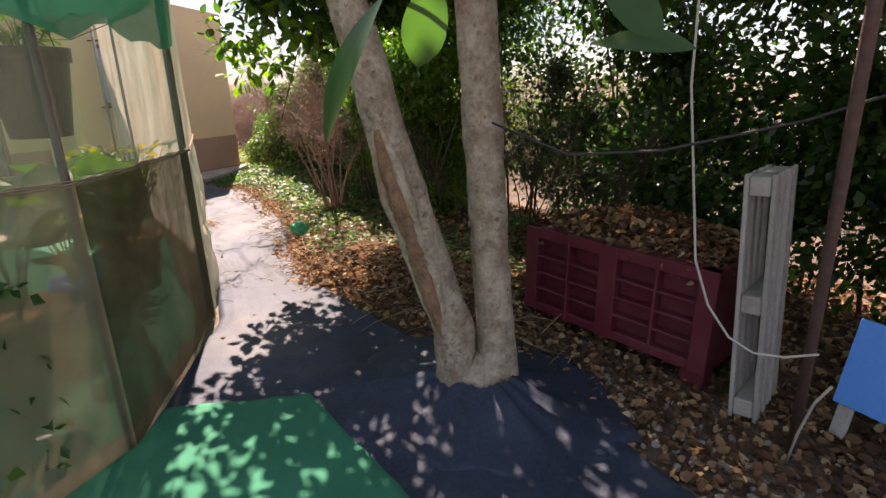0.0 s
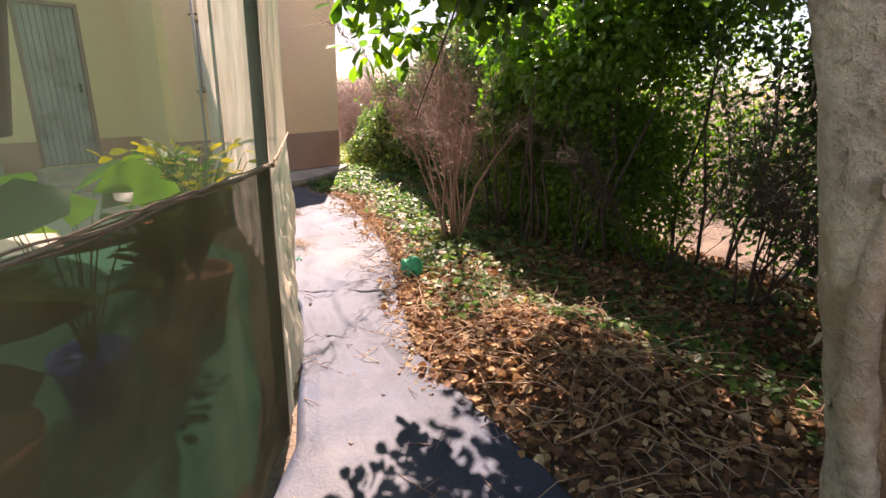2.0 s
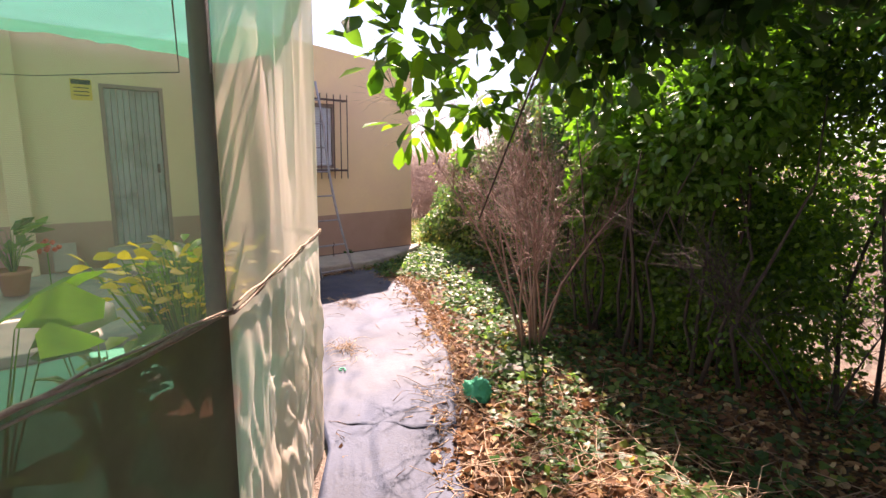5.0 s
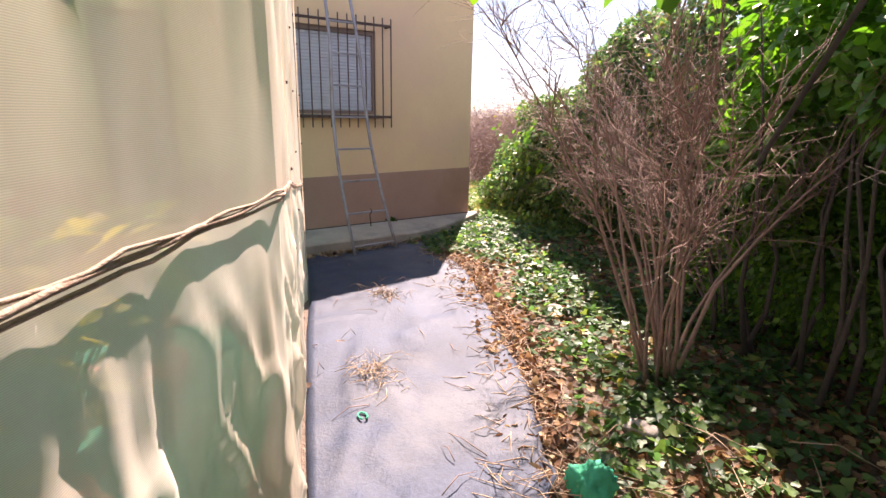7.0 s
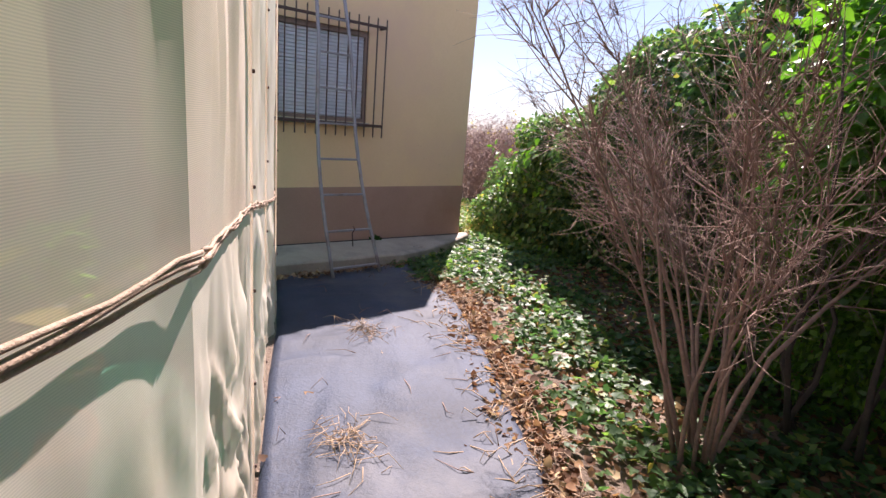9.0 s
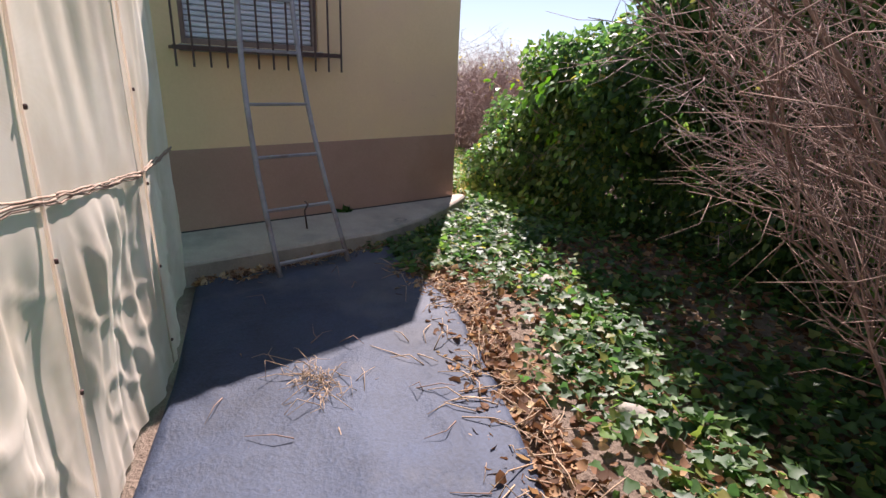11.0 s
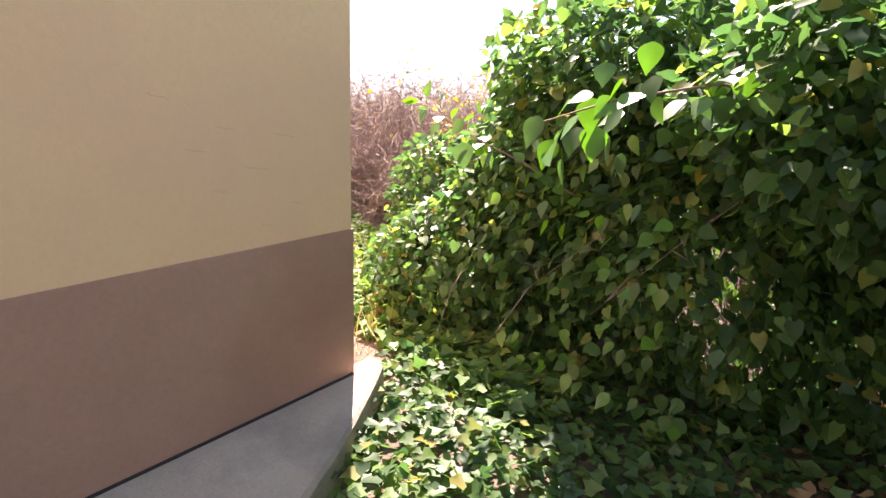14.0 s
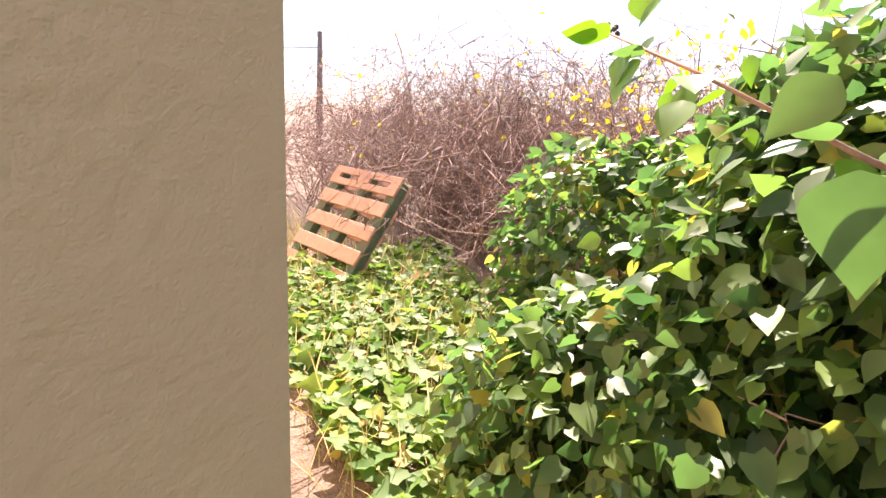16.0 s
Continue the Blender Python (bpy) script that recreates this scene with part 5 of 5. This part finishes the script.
# ---- dry stalks and sticks on the heap and the cloth ----
def stalks(name, n, place, length, label, material=M_DRY, r=0.003, rise=0.12):
    L = []
    for i in range(n):
        x, y, z = place()
        a = RNG.uniform(0, 2 * math.pi)
        l = RNG.uniform(*length)
        d = Vector((math.cos(a), math.sin(a), RNG.normal() * rise))
        s = Vector((x, y, z))
        L.append(([s, s + d * l * 0.5 + Vector(RNG.normal(size=3) * 0.02) + Vector((0, 0, 0.02)), s + d * l], [r, r * 0.8, r * 0.4]))
    return tagged(tubes(name, L, material, None, 4), label, "twigs", kind="stuff")


def on_heap():
    while True:
        x, y = RNG.normal(-2.6, 0.9), RNG.normal(3.55, 0.6)
        if y > edge_y(x) + 0.08:
            return x, y, heap(x, y) + RNG.uniform(0.0, 0.05)


def on_cloth():
    x = RNG.uniform(-7.9, -2.4)
    hi = edge_y(x)
    lo = float(np.interp(x, [-8.02, -7.0, -6.35, -5.35, -4.4, -3.22], [4.15, 3.86, 3.6, 3.24, 2.92, 2.07]))
    return x, lo + 0.06 + (hi - lo) * RNG.random() ** 1.0 * 0.9, 0.028


def by_edge():
    x = RNG.uniform(-7.6, -3.2)
    return x, edge_y(x) + RNG.normal() * 0.13, 0.022


stalks("dry_stalks", 520, on_heap, (0.15, 0.5), "dry brown stalks and twigs on the leaf heap")
stalks("edge_twigs", 420, by_edge, (0.05, 0.25), "dry twigs and straw along the edge of the cloth", rise=0.03)
stalks("loose_twigs", 60, on_cloth, (0.04, 0.22), "small twigs scattered on the weed cloth", M_TWIG, 0.0025, 0.02)
for cx, cy in ((-5.55, 3.72), (-6.6, 4.35)):
    stalks("straw_tuft", 70, lambda: (cx + RNG.normal() * 0.09, cy + RNG.normal() * 0.05, 0.03), (0.05, 0.2), "small tuft of straw lying on the weed cloth", M_DRY, 0.002, 0.1)
stalks("kerb_litter", 90, lambda: (kerb_x(4.6) + 0.06 + abs(RNG.normal()) * 0.05, RNG.uniform(4.2, 5.5), 0.02), (0.04, 0.14), "dry bits along the kerb", M_DRY, 0.002, 0.1)


def litter_strip(x, y):
    if 4.2 < y < 5.6 and 0.0 < x - kerb_x(y) < 0.16:
        return 1.0
    d = y - edge_y(x)
    return 0.5 if (-0.22 + 0.1 * noise.noise((x * 2, y * 2, 3)) < d < 0.16 and -7.6 < x < -3.0) else 0


scatter_ground("edge_leaves", 2600, litter_strip, DEAD, L_LITTER, (0.025, 0.06), "dead leaves along kerb and cloth edge", "leaves", (0.03, 0.05), 0.5)


def on_sheet(x, y):
    lo = float(np.interp(x, [-8.02, -7.0, -6.35, -5.35, -4.4, -3.22, -2.4], [4.15, 3.86, 3.6, 3.24, 2.92, 2.07, 1.3]))
    return 0.5 if (-7.9 < x < -1.2 and lo + 0.05 < y < edge_y(x)) else 0


scatter_ground("loose_leaves", 90, on_sheet, DEAD, L_LITTER, (0.025, 0.06), "single dry leaves lying on the weed cloth", "leaves", (0.03, 0.04), 0.3)


# ---- weed cloth gathered up round the tree ----
V, Fc, n_a, n_r = [], [], 72, 14
for i in range(n_a):
    a = 2 * math.pi * i / n_a
    fold = noise.noise((math.cos(a) * 3.1, math.sin(a) * 3.1, 2.0)) + 0.7 * noise.noise((math.cos(a) * 7, math.sin(a) * 7, 5.0))
    for j in range(n_r + 1):
        q = j / n_r
        rad = 0.15 + (0.50 + 0.10 * fold) * q
        z = 0.13 * (1 - q) ** 2.2 + 0.05 * fold * (1 - q) * math.sin(math.pi * min(1, q + 0.25)) + 0.022
        V.append((rad * math.cos(a) * 1.25, rad * math.sin(a), max(z, 0.024) if j < n_r else -0.02))
for i in range(n_a):
    for j in range(n_r):
        a, b = i * (n_r + 1) + j, ((i + 1) % n_a) * (n_r + 1) + j
        Fc.append((a, a + 1, b + 1, b))
ob = part("cloth_collar", mesh_of("cloth_collar", V, Fc), M_SHEET, smooth=True)
ob.location = (-1.1, 2.19, 0)
tagged(ob, "dark weed cloth gathered in folds round the tree foot", "ground cloth")

# ---- folded rips in the weed cloth ----
for k, (a, b, w) in enumerate((((-4.62, 3.05), (-4.12, 3.62), 0.035), ((-3.95, 2.75), (-3.6, 2.95), 0.03), ((-4.15, 3.7), (-4.8, 4.15), 0.02))):
    A, B = Vector((*a, 0.022)), Vector((*b, 0.022))
    sd = Vector((B.y - A.y, A.x - B.x, 0)).normalized()
    V, Fc = [], []
    for i in range(25):
        t = i / 24
        c = A.lerp(B, t) + sd * 0.05 * noise.noise((t * 5, k * 3, 2))
        q = max(0.05, math.sin(math.pi * t) ** 0.6 * (0.6 + 0.9 * noise.noise((i * 0.45, k, 0))))
        s_ = sd * w * q
        V += [c - s_, c - s_ * 0.3 + Vector((0, 0, 0.016 * q)), c + s_ * 0.4 + Vector((0, 0, 0.02 * q)), c + s_ + Vector((0, 0, 0.004))]
    for i in range(24):
        Fc += [(i * 4 + j, i * 4 + j + 1, i * 4 + j + 5, i * 4 + j + 4) for j in range(3)]
    tagged(part("cloth_fold", mesh_of("cloth_fold", V, Fc), M_SHEET, smooth=True), "raised torn fold in the dark weed cloth", "ground cloth")

# ---- stones, bag ----
for x, y, s in ((-4.45, 4.5, 0.09), (-5.75, 5.3, 0.06), (-6.87, 6.05, 0.07), (-6.2, 5.35, 0.045)):
    bm = bmesh.new()
    bmesh.ops.create_icosphere(bm, subdivisions=3, radius=1)
    for v in bm.verts:
        v.co *= 1 + 0.25 * noise.noise(v.co * 1.3 + Vector((x, y, 0))) + 0.06 * noise.noise(v.co * 4)
        v.co = Vector((v.co.x * s, v.co.y * s * 0.7, v.co.z * s * 0.45))
    ob = part("stone", bm, M_STONE, smooth=True)
    ob.location = (x, y, s * 0.2)
    ob.rotation_euler = (0, 0, x * 7)
    tagged(ob, "flat pale brown stone half hidden in leaves", "stone", "stones beside the path")
bm = bmesh.new()
bmesh.ops.create_icosphere(bm, subdivisions=4, radius=1)
for v in bm.verts:
    v.co *= 1 + 0.45 * noise.noise(v.co * 1.9 + Vector((3, 1, 0))) + 0.25 * noise.noise(v.co * 4.5) + 0.10 * noise.noise(v.co * 11)
    v.co = Vector((v.co.x * 0.085, v.co.y * 0.055, max(v.co.z, -0.5) * 0.105))
ob = part("net_bag", bm, M_BAG, smooth=True)
ob.location = (-4.30, 3.98, 0.05)
ob.rotation_euler = (0, 0, 0.9)
tagged(ob, "crumpled bright green net bag lying on leaves", "bag")
ob = part("plastic_ring", mesh_of("plastic_ring", *tube_arrays([(0.03 * math.cos(a), 0.02 * math.sin(a), 0.006) for a in np.linspace(0, 5.6, 12)], 0.005, 6)), M_BAG, smooth=True)
ob.location = (-5.2, 3.48, 0.03)
tagged(ob, "small green plastic scrap on the weed cloth", "scrap")

# wire twisted round a ladder rung, weed at the wall foot, round stain ring
wire = empty("wire_tie", -7.93, 4.88, 0.42, "twisted dark wire hanging from a ladder rung", "wire")
tube("strand", [(0.0, 0.0, 0.02), (0.02, 0.01, 0.0), (0.01, -0.01, -0.04), (0.015, 0.0, -0.16)], 0.006, M_IRON, wire, 6)
n = 34
wp = np.tile(np.array([[WX + 0.03, 5.55, KZ]]), (n, 1)) + RNG.normal(size=(n, 3)) * np.array([0.008, 0.03, 0.002])
tagged(part("weed_tuft", leaf_mesh("weed_tuft", SMALL, wp, np.array([0.5, 0, 1.0]) + RNG.normal(size=(n, 3)) * 0.6, RNG.normal(size=(n, 3)), RNG.uniform(0.03, 0.075, n)), L_TREE), "small dark green weed at the foot of the wall", "weed")


# ---- plants and pots behind the net ----
def pot(name, x, y, z, r, h, material, label):
    p = empty(name, x, y, z, label, "plant pot")
    prof = [(r * 0.70, 0), (r * 0.97, h * 0.84), (r * 1.04, h * 0.84), (r * 1.06, h), (r * 0.95, h), (r * 0.9, h * 0.86), (0.001, h * 0.85)]
    V, Fc = [], []
    sides = 24
    for q, zz in [(0.001, 0)] + prof:
        V += [(q * math.cos(2 * math.pi * k / sides), q * math.sin(2 * math.pi * k / sides), zz) for k in range(sides)]
    for i in range(len(prof)):
        Fc += [(i * sides + k, i * sides + (k + 1) % sides, (i + 1) * sides + (k + 1) % sides, (i + 1) * sides + k) for k in range(sides)]
    part("body", mesh_of("body", V, Fc), material, p, smooth=True)
    return p


def plant(x, y, z, h, n, shape, size, material, label, up=1.0, wide=0.5):
    b = empty("potted_plant", x, y, z, label, "plant")
    st, P_, A_ = [], [], []
    for i in range(n):
        a = RNG.uniform(0, 2 * math.pi)
        hh = h * RNG.uniform(0.35, 1)
        e = Vector((math.cos(a) * wide * hh * RNG.random(), math.sin(a) * wide * hh * RNG.random(), hh))
        st.append(([Vector((0, 0, -0.03)), e * 0.5 + Vector((0, 0, 0.03)), e], [0.006, 0.004, 0.002]))
        P_.append(e)
        A_.append((math.cos(a), math.sin(a), up * RNG.uniform(-0.3, 1.2)))
    tagged(tubes("stalk_mass", st, L_HEDGE, b, 5), kind="stuff")
    P_, A_ = np.array(P_), np.array(A_)
    part("foliage", leaf_mesh("foliage", shape, P_, A_, np.array([0, 0, 1]) + RNG.normal(size=P_.shape) * 0.4, RNG.uniform(*size, n)), material, b)
    return b


hp = pot("hanging_pot", -2.95, 1.18, 1.42, 0.18, 0.40, M_BLACK, "large black plastic pot hung behind the net")
for a in (0.3, 2.4, 4.5):
    tube("hanger", [(0.2 * math.cos(a), 0.2 * math.sin(a), 0.38), (0, 0, 1.05)], 0.003, M_POSTB, hp, 4)
pot("plant_pot", -3.45, 1.05, 0.03, 0.24, 0.42, M_TERRA, "large terracotta pot behind the net")
plant(-3.45, 1.05, 0.42, 0.7, 12, OVAL, (0.28, 0.46), L_TREE, "big-leaved plant in a terracotta pot", 1.0, 0.45)
pot("plant_pot", -4.05, 1.6, 0.03, 0.16, 0.30, M_BLUEP, "blue plastic pot behind the net")
plant(-4.05, 1.6, 0.30, 0.8, 14, OVAL, (0.25, 0.4), L_HEDGE, "broad-leaved plant in a blue pot", 0.8, 0.5)
pot("plant_pot", -4.6, 2.35, 0.03, 0.2, 0.36, M_TERRA, "terracotta pot of a yellow-green shrub")
plant(-4.6, 2.35, 0.36, 0.8, 260, OVAL, (0.06, 0.1), L_YELLOW, "yellow-green bushy plant in a pot", 0.6, 0.55)
pot("plant_pot", -5.6, 2.65, 0.03, 0.18, 0.32, M_TERRA, "terracotta pot close to the net")
plant(-5.6, 2.65, 0.32, 0.6, 160, OVAL, (0.07, 0.12), L_HEDGE, "green leafy plant in a terracotta pot", 0.6, 0.5)
for px, py, ph in ((-4.95, 2.85, 0.95), (-5.6, 3.1, 0.85), (-4.1, 2.45, 0.75), (-6.3, 3.25, 0.7)):
    pot("plant_pot", px, py - 0.5, 0.03, 0.13, 0.24, M_TERRA, "small terracotta pot standing behind the net")
    plant(px, py - 0.5, 0.24, ph * 0.9, 110, OVAL, (0.07, 0.13), L_HEDGE, "leafy plant growing up behind the net", 0.5, 0.22)
plant(-2.95, 1.18, 1.76, 0.22, 40, OVAL, (0.06, 0.1), L_HEDGE, "trailing plant in the hanging pot", -0.6, 1.1)
pot("plant_pot", -8.8, 1.7, 0.09, 0.15, 0.26, M_TERRA, "terracotta pot against the house wall")
plant(-8.8, 1.7, 0.3, 0.5, 26, SMALL, (0.15, 0.3), L_HEDGE, "spiky green plant in a terracotta pot", 1.0, 0.6)
fl = bmesh.new()
for k in range(9):
    bmesh.ops.create_icosphere(fl, subdivisions=1, radius=0.03, matrix=Matrix.Translation((RNG.normal() * 0.04, RNG.normal() * 0.04, 0.5 + RNG.normal() * 0.03)))
fo = empty("flower", -8.95, 2.0, 0.05, "red flower head on a stalk against the wall", "flower")
part("petals", fl, M_ORANGE, fo)
tube("stalk", [(0, 0, 0), (0, 0, 0.5)], 0.006, L_HEDGE, fo, 5)

# sign beside the door: yellow plate with dark unreadable bars
sg = empty("wall_sign", -9.894, 2.56, 2.16, "small yellow plate with dark writing on the wall", "sign")
part("plate", bm_box((0, -0.11, 0), (0.006, 0.11, 0.25), 0.002), M_SIGN, sg)
part("heading_bar", bm_box((0.006, -0.10, 0.185), (0.009, 0.10, 0.24)), M_BLACK, sg)
for k in range(3):
    part("text_bar", bm_box((0.006, -0.08, 0.05 + k * 0.045), (0.009, 0.08, 0.062 + k * 0.045)), M_BLACK, sg)
brd = empty("leaning_board", -9.75, 2.2, 0.09, "pale board leaning on the wall beside the doorstep", "board")
brd.rotation_euler = (0, radians(-8), 0)
part("panel", bm_box((0, -0.12, 0), (0.02, 0.12, 0.34), 0.004), M_CONC, brd)
cl = empty("clothes_line", -6.4, 2.0, 2.1, "thin dark wire strung across the porch", "wire")
tube("strand", [(-3.4, -0.9, 0.25), (-1.0, 0.0, 0.05), (0.9, 0.6, -0.05), (2.9, 0.1, 0.0)], 0.004, M_POSTB, cl, 4)
pil = bm_box((-9.9, 1.72, 0.05), (-9.78, 1.94, 2.9), 0.01)
tagged(part("trim_5", pil, M_RECESS), "shallow cream pilaster on the wall", "trim", kind="structure")
grille(-9.9, 0.75, 1.6, 1.0, 2.35, 8)
